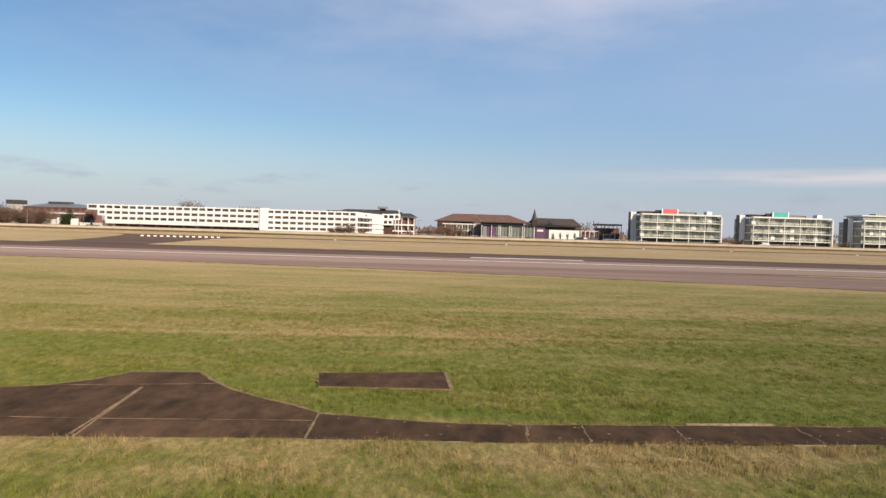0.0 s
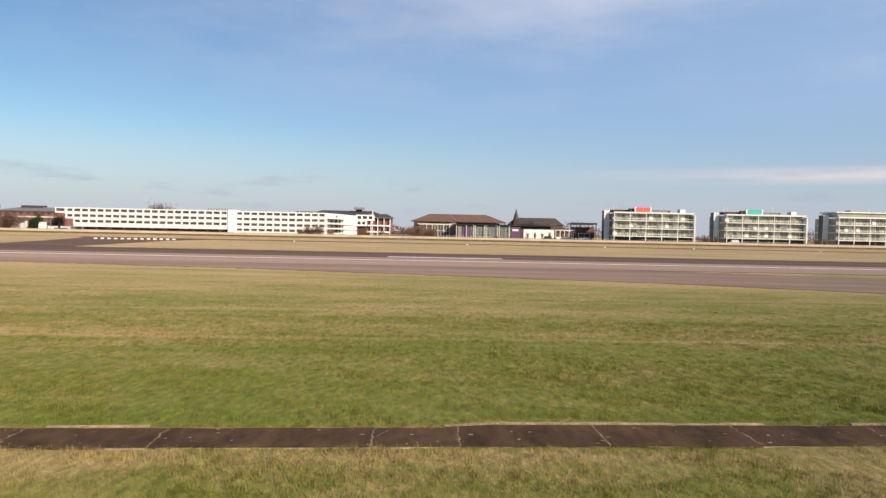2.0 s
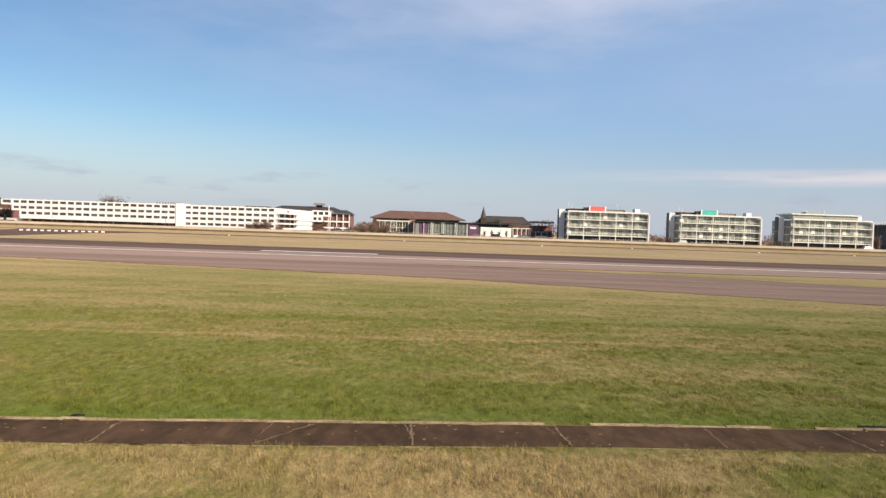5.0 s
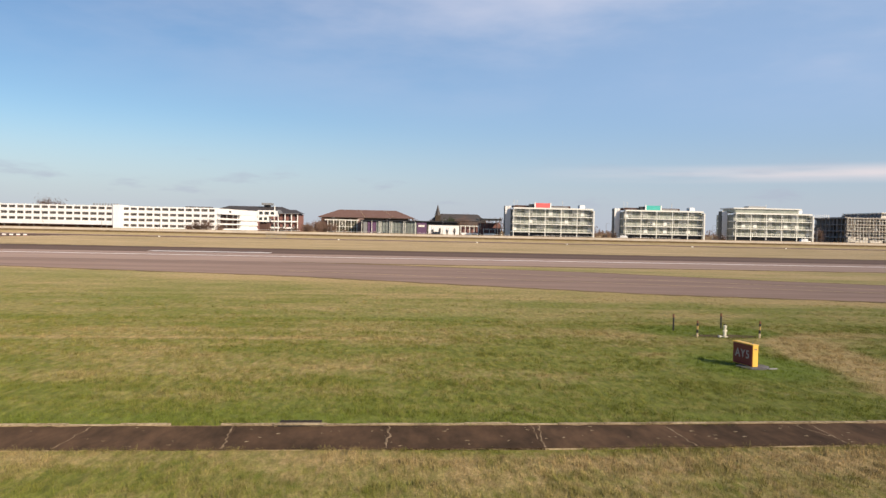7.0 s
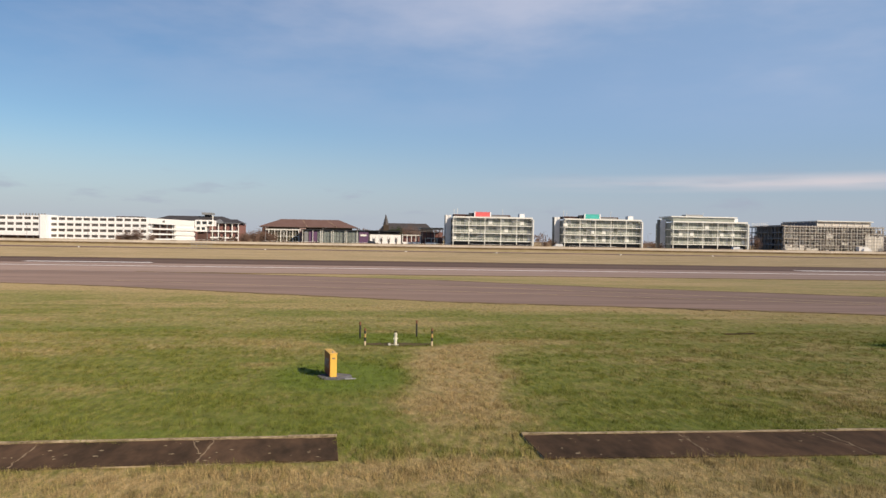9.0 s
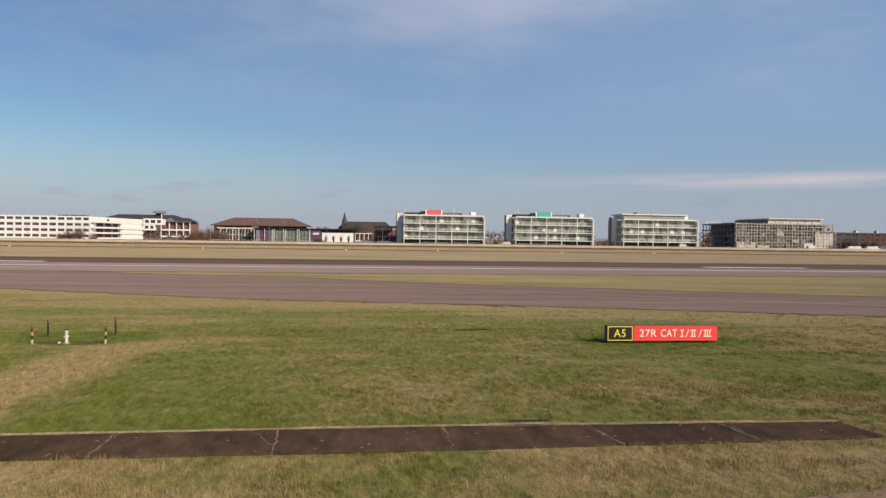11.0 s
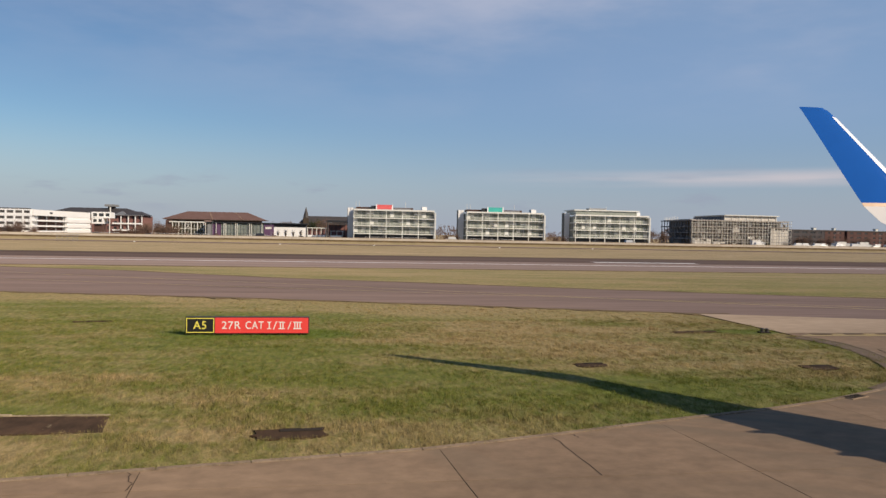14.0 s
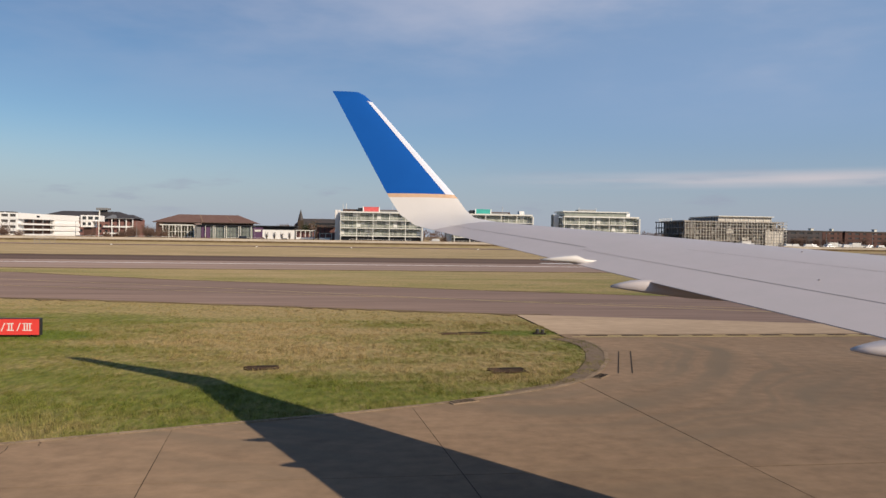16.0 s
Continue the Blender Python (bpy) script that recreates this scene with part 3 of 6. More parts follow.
def make_grass():
    """Tufts of blades where the turf is near enough to show them."""
    rng = np.random.RandomState(4)
    sets = []
    for x0, x1, y0, y1, density, tall, broad in ((-90, 70, 10.5, 19.0, 230, 0.072, 0.0066), (-92, 70, 19.0, 27, 165, 0.078, 0.0078), (-100, 72, 27, 44, 78, 0.080, 0.009), (-110, 70, 44, 64, 12, 0.07, 0.012)):
        count = int((x1 - x0) * (y1 - y0) * density)
        heart = rng.randint(0, count // 7, count)
        hx, hy, size = rng.uniform(x0, x1, count // 7), rng.uniform(y0, y1, count // 7), rng.gamma(5.0, 0.2, count // 7)
        off = rng.normal(0, 0.085, (2, count)) * (0.6 + 0.5 * size[heart])
        sets.append(np.stack([hx[heart] + off[0], hy[heart] + off[1] * 1.3, tall * (0.45 + 0.6 * size[heart]), np.full(count, broad)], 1))
    p = np.concatenate(sets)
    keep = ~paved(p[:, 0] + 0.14 * ripple(p[:, 0], p[:, 1], 3.0, 31) + rng.normal(0, 0.06, len(p)), p[:, 1] + 0.20 * ripple(p[:, 0], p[:, 1], 2.4, 32) + rng.normal(0, 0.06, len(p)))
    keep &= rng.uniform(0, 1, len(p)) < np.clip((64 - p[:, 1]) / 16, 0, 1)
    keep &= p[:, 1] < -0.6 + np.interp(p[:, 0], [q[0] for q in NEAR_EDGE], [q[1] for q in NEAR_EDGE])
    p = p[keep]
    dry, lush, _ = turf_shares(p[:, 0], p[:, 1])
    clump = 0.72 + 0.62 * np.clip(ripple(p[:, 0], p[:, 1], 3.2, 21), -1, 1)
    blades, verts = 3, []
    for k in range(blades):
        a = rng.uniform(0, math.tau, len(p))
        h = p[:, 2] * clump * rng.uniform(0.55, 1.35, len(p)) * (1 + 0.35 * dry)
        lean = h * rng.uniform(0.15, 0.9, len(p))
        ox, oy = rng.normal(0, 0.03, len(p)), rng.normal(0, 0.03, len(p))
        side = np.stack([-np.sin(a), np.cos(a)], 1) * p[:, 3:4] * rng.uniform(0.6, 1.4, (len(p), 1))
        foot = np.stack([p[:, 0] + ox, p[:, 1] + oy], 1)
        low = np.full(len(p), -0.05)
        verts.append(np.stack([np.c_[foot - side, low], np.c_[foot + side, low], np.c_[foot + np.stack([np.cos(a), np.sin(a)], 1) * lean[:, None], h]], 1))
    v = np.concatenate(verts).reshape(-1, 3).astype(np.float32)
    count = len(v) // 3
    me = bpy.data.meshes.new("grass")
    me.vertices.add(len(v))
    me.vertices.foreach_set("co", v.ravel())
    me.loops.add(len(v))
    me.loops.foreach_set("vertex_index", np.arange(len(v), dtype=np.int32))
    me.polygons.add(count)
    me.polygons.foreach_set("loop_start", np.arange(0, len(v), 3, dtype=np.int32))
    me.update()
    turf_attribute(me, v[:, 0], v[:, 1])
    me.materials.append(BLADES)
    tagged(new("grass", me), "short winter grass tufts, green and straw-coloured", "grass", kind="stuff")


make_grass()


def pavement(name, points, z, material, label, category, thick=0.05):
    return tagged(new(name, mesh_of(name, sheet(points, z, thick), material)), label, category, kind="structure")


pavement("runway", [(-2500, 141), (2500, 141), (2500, 171), (-2500, 171)], 0.02, ASPHALT_DARK, "dark rubber-stained asphalt runway", "runway")
pavement("runway_shoulder", [(-2500, 109.5), (2500, 109.5), (2500, 141), (-2500, 141)], 0.016, ASPHALT, "brownish worn asphalt beside the runway", "runway")
pavement("exit_taxiway", NEAR_EDGE + [(140, 22), (330, -60), (330, -10), (150, 40), (72.7, 68), (56.7, 75), (35.6, 84), (17.6, 95.2), (-10, 106), (-24, 110.5), (-400, 110.5)], 0.024, TAXI, "grey-brown asphalt taxiway angled away from the runway", "taxiway")
pavement("far_taxiway", [(-152, 170.5), (-128, 170.5), (-132, 219), (-136, 260), (-131, 296), (-60, 303), (600, 306), (600, 318.5), (-260, 318.5), (-192, 314), (-183, 300), (-172.5, 268), (-161.5, 225), (-155.5, 197)], 0.018, ASPHALT_DARK, "dark asphalt link beyond the runway", "taxiway")
pavement("service_road", [(-2500, 318), (2500, 318), (2500, 328), (-2500, 328)], 0.02, ASPHALT, "narrow perimeter road of brown asphalt", "road")

soil = surface("bare_soil", (0.10, 0.070, 0.045), 0.95, (0.22, 0.16, 0.09), 5, 0.4, 1.0, space="World")
verge_pick = random.Random(3)
inner, outer = [], []
for k in range(221):
    vx = -150 + k
    vy = float(np.interp(vx, [q[0] for q in NEAR_EDGE], [q[1] for q in NEAR_EDGE]))
    inner.append((vx, vy + 0.25))
    outer.append((vx, vy - max(0.05, verge_pick.gauss(0.35, 0.4))))
pavement("verge", outer + inner[::-1], 0.03, soil, "ragged line of bare soil along the taxiway edge", "soil", 0.06)

for name_points, width in (([(150, 40), (72.7, 68), (56.7, 75), (35.6, 84), (17.6, 95.2), (-10, 106), (-24, 109.6)], 0.9), ([(-20, 109.5), (400, 109.5)], -1.3), ([(-128, 171), (600, 171)], 2.5)):
    steps = []
    for (ax, ay), (bx, by) in zip(name_points, name_points[1:]):
        n = max(2, int(math.dist((ax, ay), (bx, by)) / 3))
        steps += [(ax + (bx - ax) * k / n, ay + (by - ay) * k / n) for k in range(n)]
    steps.append(name_points[-1])
    rim = [(x, y + width * verge_pick.uniform(0.4, 1.5)) for x, y in steps]
    pavement("verge", [(x, y - 0.1) for x, y in steps] + rim[::-1], 0.031, soil, "ragged line of bare soil along the pavement edge", "soil", 0.06)


def marking(name, x0, x1, y0, y1, z, material, parent):
    return part(name, block(x0, x1, y0, y1, z, z + 0.008), material, parent)


lines = thing("runway_marking", "worn white paint lines and touchdown bars on the runway", "marking", kind="structure")
for k in range(-8, 12):
    marking("edge_line", -50 + k * 50 - 25, -50 + k * 50 + 24.99, 128.8, 130.1, 0.02, FRESH_WHITE, lines)
for x in (-204, -54, 96, 246):
    marking("touchdown_bar", x, x + 22.5, 143.8, 146.8, 0.026, FRESH_WHITE, lines)
centre = [(0, 93), (20, 82.5), (37.5, 74.5), (48.9, 68.3), (69.9, 57.0), (100, 44)]
part("centre_line", sheet(centre + [(x, y + 0.3) for x, y in reversed(centre)], 0.03), PAINT_YELLOW, lines, "faded taxiway centre line")
taxi_line = thing("taxiway_marking", "faded yellow dashed taxiway line", "marking", kind="structure")
for k in range(14):
    marking("dash", 68.9 + k * 2.0, 70.1 + k * 2.0, 36.85, 37.15, 0.032, SEAL, taxi_line)
part("solid_line", block(68.0, 98, 36.35, 36.62, 0.03, 0.036), PAINT_YELLOW, taxi_line)
part("pale_band", block(68.6, 98, 36.84, 37.16, 0.026, 0.031), PAINT_YELLOW, taxi_line)
part("taxi_centre_line", sheet([(-20, 88.0), (13.5, 76.6), (55, 62.8), (90, 51), (90, 51.25), (55, 63.05), (13.5, 76.85), (-20, 88.25)], 0.034), PAINT_YELLOW, taxi_line)


def make_taxiway():
    """The concrete taxiway: its bays, joints and edge kerb."""
    root = thing("taxiway", "brown-grey concrete taxiway with tyre marks and sealed joints", "taxiway", kind="structure")
    part("bed", sheet(CONCRETE_AREA, 0.012, 0.06), SEAL, root, "dark sealant bed between the bays")
    lean = lambda x, y: x - 0.08 * (y - 14.7)
    ends = [18.4, 25.1, 31.8, 38.5, 45.2, 51.9, 58.6, 65.3]
    rim = lambda x: float(np.interp(x, [p[0] for p in TAXI_EDGE[:13]], [p[1] for p in TAXI_EDGE[:13]]))
    g = 0.012
    for x0, x1 in zip(ends, ends[1:]):
        for y0, y1 in ((-1.0, 7.3), (7.3, 14.68)):
            tops = [(lean(x0, y1) + g, min(y1 - g, rim(lean(x0, y1)))), (lean(x1, y1) - g, min(y1 - g, rim(lean(x1, y1))))]
            part("bay", sheet([(lean(x0, y0) + g, y0 + g), (lean(x1, y0) - g, y0 + g), tops[1], tops[0]], 0.02, 0.06), CONCRETE, root)
        if rim(x0) > 14.8:
            mids = [p for p in TAXI_EDGE if lean(x0, p[1]) + 0.3 < p[0] < lean(x1, p[1]) - 0.3 and p[1] < 26]
            left, right = lean(x0, rim(x0 - 0.3)), lean(x1, rim(x1 - 0.7))
            part("bay", sheet([(x0 + g, 14.68 + g), (x1 - g, 14.68 + g), (right - g, rim(right)), *mids[::-1], (left + g, rim(left))], 0.02, 0.06), CONCRETE, root)
    west = [18.4 - 6.7 * k for k in range(19)]
    for x1, x0 in zip(west, west[1:]):
        part("bay", sheet([(lean(x0, -1) + g, -1 + g), (lean(x1, -1) - g, -1 + g), (lean(x1, 7.3) - g, 7.3 - g), (lean(x0, 7.3) + g, 7.3 - g)], 0.02, 0.06), CONCRETE, root)
        left, right = lean(x0, 11), x1 if x1 == west[0] else lean(x1, 11)
        part("bay", sheet([(lean(x0, 7.3) + g, 7.3 + g), (lean(x1, 7.3) - g, 7.3 + g), (right - g, rim(right)), *([(0, 10.6)] if left < -0.3 and right > 0.3 else []), (left + g, rim(left))], 0.02, 0.06), CONCRETE, root)
    end = west[-1]
    part("bay", sheet([(-300, -1 + g), (lean(end, -1) - g, -1 + g), (lean(end, 11) - g, rim(lean(end, 11))), (-300, 9.5)], 0.02, 0.06), CONCRETE, root)
    south = [end] + west[:-1][::-1] + ends[1:]
    for y0, y1 in ((-17.6, -9.3), (-9.3, -1.0)):
        for x0, x1 in zip(south, south[1:]):
            part("bay", sheet([(lean(x0, y0) + g, y0 + g), (lean(x1, y0) - g, y0 + g), (lean(x1, y1) - g, y1 - g), (lean(x0, y1) + g, y1 - g)], 0.02, 0.06), CONCRETE, root)
    part("bay", sheet([(-300, -40), (140, -40), (140, -17.6 - g), (-300, -17.6 - g)], 0.02, 0.06), CONCRETE, root)
    part("bay", sheet([(-300, -17.6 + g), (lean(end, -17.6) - g, -17.6 + g), (lean(end, -1) - g, -1 - g), (-300, -1 - g)], 0.02, 0.06), CONCRETE, root)
    part("bay", sheet([(lean(65.3, -17.6) + g, -17.6 + g), (140, -17.6 + g), (140, -1 - g), (lean(65.3, -1) + g, -1 - g)], 0.02, 0.06), CONCRETE, root)
    part("bay", sheet([(lean(65.3, -1) + g, -1 + g), (140, -1 + g), (140, 14.66), (65.3 + g, 14.66)], 0.02, 0.06), CONCRETE, root)
    part("bay", sheet([(65.3 + g, 14.7), (140, 14.7), (140, 26), (67.6, 47.6), *TAXI_EDGE[:12:-1], (lean(65.3, 24.9) + g, 25.0)], 0.02, 0.06), CONCRETE, root)
    part("pale_verge", sheet([(67.6, 37.6), (67.6, 47.55), (100, 38.5), (140, 25.8), (140, 22), (100, 37.6)], 0.027), surface("verge_concrete", (0.48, 0.360, 0.255), 0.9, (0.34, 0.255, 0.18), 2.0, 0.25, 0.9, 0.2, stretch=(0.4, 1, 1), space="World"), root, "pale sandy concrete verge")
    wander = random.Random(8)
    for (ax, ay), (bx, by) in (((48.05, 17.75), (48.28, 14.75)), ((48.6, 18.2), (48.75, 17.7)), ((38.2, 15.9), (38.45, 14.7))):
        line = [(ax + (bx - ax) * k / 8 + wander.gauss(0, 0.03), ay + (by - ay) * k / 8) for k in range(9)]
        part("crack", sheet([(x - 0.012, y) for x, y in line] + [(x + 0.012, y) for x, y in reversed(line)], 0.025), SEAL, root)
    for k in range(len(TAXI_EDGE) - 2):
        (ax, ay), (bx, by) = TAXI_EDGE[k + 1], TAXI_EDGE[k + 2]
        steps = max(1, round(math.dist((ax, ay), (bx, by)) / 1.9))
        n = Vector((ay - by, bx - ax)).normalized()
        for s in range(steps):
            f0, f1 = s / steps + 0.0022, (s + 1) / steps - 0.0022
            a, b = (ax + (bx - ax) * f0, ay + (by - ay) * f0), (ax + (bx - ax) * f1, ay + (by - ay) * f1)
            bm = sheet([(a[0] - n.x * 0.08, a[1] - n.y * 0.08), (b[0] - n.x * 0.08, b[1] - n.y * 0.08), (b[0] + n.x * 0.1, b[1] + n.y * 0.1), (a[0] + n.x * 0.1, a[1] + n.y * 0.1)], 0.045, 0.1)
            part("kerb_stone", bm, EDGE_STONE, root)

    bank = bmesh.new()
    rows = []
    for (ax, ay), (ox, oy) in (((61.5, 22.85), (61.3, 23.1)), ((63.6, 24.05), (63.3, 24.4)), ((64.95, 25.3), (64.5, 25.8)), ((66.02, 27.0), (65.4, 27.4)), ((67.0, 28.95), (66.3, 29.3)), ((67.8, 31.2), (67.0, 31.4)), ((68.2, 33.4), (67.35, 33.4)), ((68.1, 35.0), (67.2, 34.8)), ((67.55, 36.2), (66.6, 35.9))):
        rows.append((bank.verts.new((ax, ay, 0.03)), bank.verts.new((ox, oy, 0.022))))
    for (a, b), (c, d) in zip(rows, rows[1:]):
        bank.faces.new((a, c, d, b))
    bmesh.ops.recalc_face_normals(bank, faces=bank.faces)
    part("edge_bank", bank, surface("gutter_concrete", (0.215, 0.160, 0.116), 0.9, (0.135, 0.102, 0.074), 5, 0.8, 1.0, 0.3, space="World"), root, "dark stained concrete gutter round the corner")


make_taxiway()


def ragged(at, f0, f1, side, deep, seed, steps):
    """The outline of a ragged rim along one long side of a strip."""
    pick = random.Random(seed)
    outer, inner = [], []
    for k in range(steps + 1):
        low, high = at(f0 + (f1 - f0) * k / steps)
        a, b = (low, high) if side < 0 else (high, low)
        f = max(0.02, pick.gauss(deep, deep * 0.7)) / math.dist(a, b)
        outer.append(a)
        inner.append((a[0] + (b[0] - a[0]) * f, a[1] + (b[1] - a[1]) * f))
    return outer + inner[::-1]


def old_strip(name, low, high, joints, label, slant={}):
    """A sunken strip of old tarmac in bays, with a kerb on its far side; joints are the places along x where one bay ends."""
    root = thing(name, label, "pavement", kind="structure")
    lx, ly = zip(*low)
    hx, hy = zip(*high)
    at = lambda t: ((lx[0] + (lx[-1] - lx[0]) * t, float(np.interp(lx[0] + (lx[-1] - lx[0]) * t, lx, ly))), (hx[0] + (hx[-1] - hx[0]) * t, float(np.interp(hx[0] + (hx[-1] - hx[0]) * t, hx, hy))))
    long = lx[-1] - lx[0]
    cuts = [0.0] + [(x - lx[0]) / long for x in joints] + [1.0]
    gap = 0.003 / long
    for k, (f0, f1) in enumerate(zip(cuts, cuts[1:])):
        ends = [at(f0 + gap + (f1 - f0 - 2 * gap) * q / 4) for q in range(5)]
        part("bay", sheet([a for a, _ in ends] + [b for _, b in reversed(ends)], 0.016, 0.07), OLD_TAR, root)
    part("bed", sheet(list(low) + list(high)[::-1], 0.004, 0.05), KERB, root, "pale mortar bed between the bays")
    pick = random.Random(len(joints))
    for f in cuts[1:-1]:
        a, b = at(f)
        for lean, start, end, width in ((slant.get(round(lx[0] + long * f, 1), pick.uniform(-0.1, 0.3)), 0.02, 0.98, 0.024), (pick.uniform(-0.9, 0.9), 0.35, 0.98, 0.015))[:pick.choice((1, 1, 2))]:
            line = []
            for s in range(11):
                g = start + (end - start) * s / 10
                line.append((a[0] + (b[0] - a[0]) * g + lean * (g - start) + pick.gauss(0, 0.025), a[1] + (b[1] - a[1]) * g, width * pick.uniform(0.2, 1.4)))
            part("crack", sheet([(x - w, y) for x, y, w in line] + [(x + w, y) for x, y, w in reversed(line)], 0.020), GRIT, root, "ragged pale crack filled with grit")
    for k, (f0, f1) in enumerate(zip(cuts, cuts[1:])):
        for side, deep in ((1, 0.05),):
            part("dirt_rim", sheet(ragged(at, f0 + gap, f1 - gap, side, deep, k * 2 + side, 14), 0.026, 0.0), SOIL_PALE, root, "dusty dirt along the edge")
    chips = bmesh.new()
    for k in range(9 * len(cuts)):
        (ax, ay), (bx, by) = at(pick.random())
        g, r = pick.uniform(0.08, 0.92), pick.uniform(0.012, 0.045)
        cx, cy, turn = ax + (bx - ax) * g, ay + (by - ay) * g, pick.uniform(0, 3)
        chips.faces.new([chips.verts.new((cx + r * pick.uniform(0.6, 2.4) * math.cos(turn + q * 1.57), cy + r * math.sin(turn + q * 1.57), 0.03)) for q in range(4)])
    tagged(part("loose_grit", chips, KERB, root, "scattered pale chips"), kind="stuff")
    count = int(long / 1.25)
    for k in range(count):
        f0, f1 = k / count + 0.00008, (k + 1) / count - 0.00008
        (_, b0), (_, b1) = at(f0), at(f1)
        if b0[0] < -46.5 and pick.random() < 0.85 or pick.random() < 0.06:
            continue
        top = 0.055 + pick.uniform(-0.018, 0.016)
        part("kerb_stone", sheet([b0, b1, (b1[0], b1[1] + 0.12), (b0[0], b0[1] + 0.12)], top, 0.16), KERB, root)


old_strip("old_pavement_west", STRIP_LOW, STRIP_HIGH, [-60.92, -59.32, -56.8, -53.2, -48.0, -45.8, -42.1, -38.2, -34.4, -30.6, -26.9, -23.1, -19.2, -15.3, -11.5, -7.7, -3.9, -0.1, 3.9], "long strip of dark old tarmac with a stone kerb in the grass", {-26.9: 1.3})
old_strip("old_pavement_east", STRIP_B[:3], STRIP_B[3:][::-1], [16.2, 20.4, 24.8, 29.2, 33.0], "strip of dark old tarmac with a stone kerb in the grass")
apron = thing("old_apron", "dark cracked tarmac apron with pale joints in the grass", "pavement", kind="structure")
part("bed", sheet(OLD_APRON, 0.002, 0.06), GRIT, apron)
for bay in ([(-95, 15.25), (-73.6, 15.85), (-71.98, 15.95), (-72.12, 17.58), (-95, 17.34)],
            [(-71.9, 15.95), (-66.48, 16.22), (-66.48, 17.83), (-72.04, 17.58)],
            [(-95, 17.38), (-72.16, 17.63), (-72.42, 21.52), (-75.25, 21.42), (-77.5, 20.58), (-95, 20.15)],
            [(-72.04, 17.63), (-66.48, 17.88), (-66.48, 18.72), (-67.2, 19.38), (-67.85, 19.88), (-68.7, 20.56), (-69.7, 21.5), (-70.2, 22.18), (-72.30, 21.55)],
            [(-75.25, 21.47), (-72.4, 21.57), (-70.25, 22.24), (-70.46, 22.6), (-71.35, 23.95), (-73.55, 23.75), (-74.15, 22.5)]):
    part("bay", sheet(bay, 0.016, 0.05), OLD_TAR, apron)
rim_pick = random.Random(12)
for (ax, ay), (bx, by) in zip(OLD_APRON[3:], OLD_APRON[4:]):
    n = max(2, int(math.dist((ax, ay), (bx, by)) / 0.3))
    away = Vector((by - ay, ax - bx)).normalized()
    line = [(ax + (bx - ax) * k / n, ay + (by - ay) * k / n) for k in range(n + 1)]
    outer = [(x + away.x * abs(rim_pick.gauss(0.04, 0.07)), y + away.y * abs(rim_pick.gauss(0.04, 0.07))) for x, y in line]
    inner = [(x - away.x * abs(rim_pick.gauss(0.03, 0.04)), y - away.y * abs(rim_pick.gauss(0.03, 0.04))) for x, y in line]
    part("dirt_rim", sheet(outer + inner[::-1], 0.026), SOIL_PALE, apron, "dead grass and dirt along the edge")
for a, b in (((-72.1, 16.1), (-72.15, 17.6)), ((-72.15, 17.6), (-72.38, 21.5)), ((-95, 17.36), (-72.1, 17.6)), ((-72.1, 17.6), (-66.5, 17.86)), ((-75.2, 21.44), (-70.25, 22.21)), ((-66.43, 16.2), (-66.43, 18.7))):
    n = int(math.dist(a, b) / 0.25)
    across = Vector((b[1] - a[1], a[0] - b[0])).normalized()
    line = [(a[0] + (b[0] - a[0]) * k / n, a[1] + (b[1] - a[1]) * k / n, rim_pick.uniform(0.004, 0.05)) for k in range(n + 1)]
    part("joint_filling", sheet([(x + across.x * w, y + across.y * w) for x, y, w in line] + [(x - across.x * w, y - across.y * w) for x, y, w in reversed(line)], 0.024), GRIT, apron, "grit and moss in the joint")
slab = thing("slab", "loose rectangular slab of dark tarmac in the grass", "slab", kind="structure")
part("bay", sheet(SLAB, 0.05, 0.12), OLD_TAR, slab)
for (ax, ay), (bx, by) in zip(SLAB, SLAB[1:] + SLAB[:1]):
    n = 12
    away = Vector((by - ay, ax - bx)).normalized()
    line = [(ax + (bx - ax) * k / n, ay + (by - ay) * k / n) for k in range(n + 1)]
    part("dirt_rim", sheet([(x + away.x * rim_pick.uniform(0.01, 0.13), y + away.y * rim_pick.uniform(0.01, 0.13)) for x, y in line] + [(x, y) for x, y in reversed(line)], 0.03, 0.06), SOIL_PALE, slab, "dead grass round the slab")
part("lip", sheet([(-62.68, 22.15), (-62.55, 22.15), (-62.68, 24.9), (-62.78, 24.95)], 0.06, 0.12), GRIT, slab)


def drain(x, y, turn, long=1.15):
    root = thing("drain", "gully mouth under a pale lintel with a rusty iron cover", "drain", (x, y, 0), turn, "gullies along the kerb")
    part("lintel", block(-long / 2 - 0.1, long / 2 + 0.1, -0.03, 0.14, 0.045, 0.075, 0.008), KERB, root, "pale concrete lintel")
    for x in (-long / 2 - 0.1, long / 2 + 0.02):
        part("jamb", block(x, x + 0.08, -0.03, 0.12, -0.05, 0.044), KERB, root)
    part("slot", block(-long / 2, long / 2, -0.02, 0.12, -0.05, 0.044), BLACK_PAINT, root, "dark gully mouth")
    part("cover", block(-long / 2, long / 2 - 0.05, 0.17, 0.52, -0.04, 0.045, 0.01), IRON, root, "rusty iron cover")
    for k in range(5):
        x0 = -long / 2 + 0.05 + k * (long - 0.2) / 5
        part("bar", block(x0, x0 + 0.05, 0.2, 0.48, 0.046, 0.06), IRON, root)


drain(-9.95, 20.70, 1.7)
drain(27.4, 21.27, -1.0)
drain(-31.85, 19.73, 3.2, 0.38)


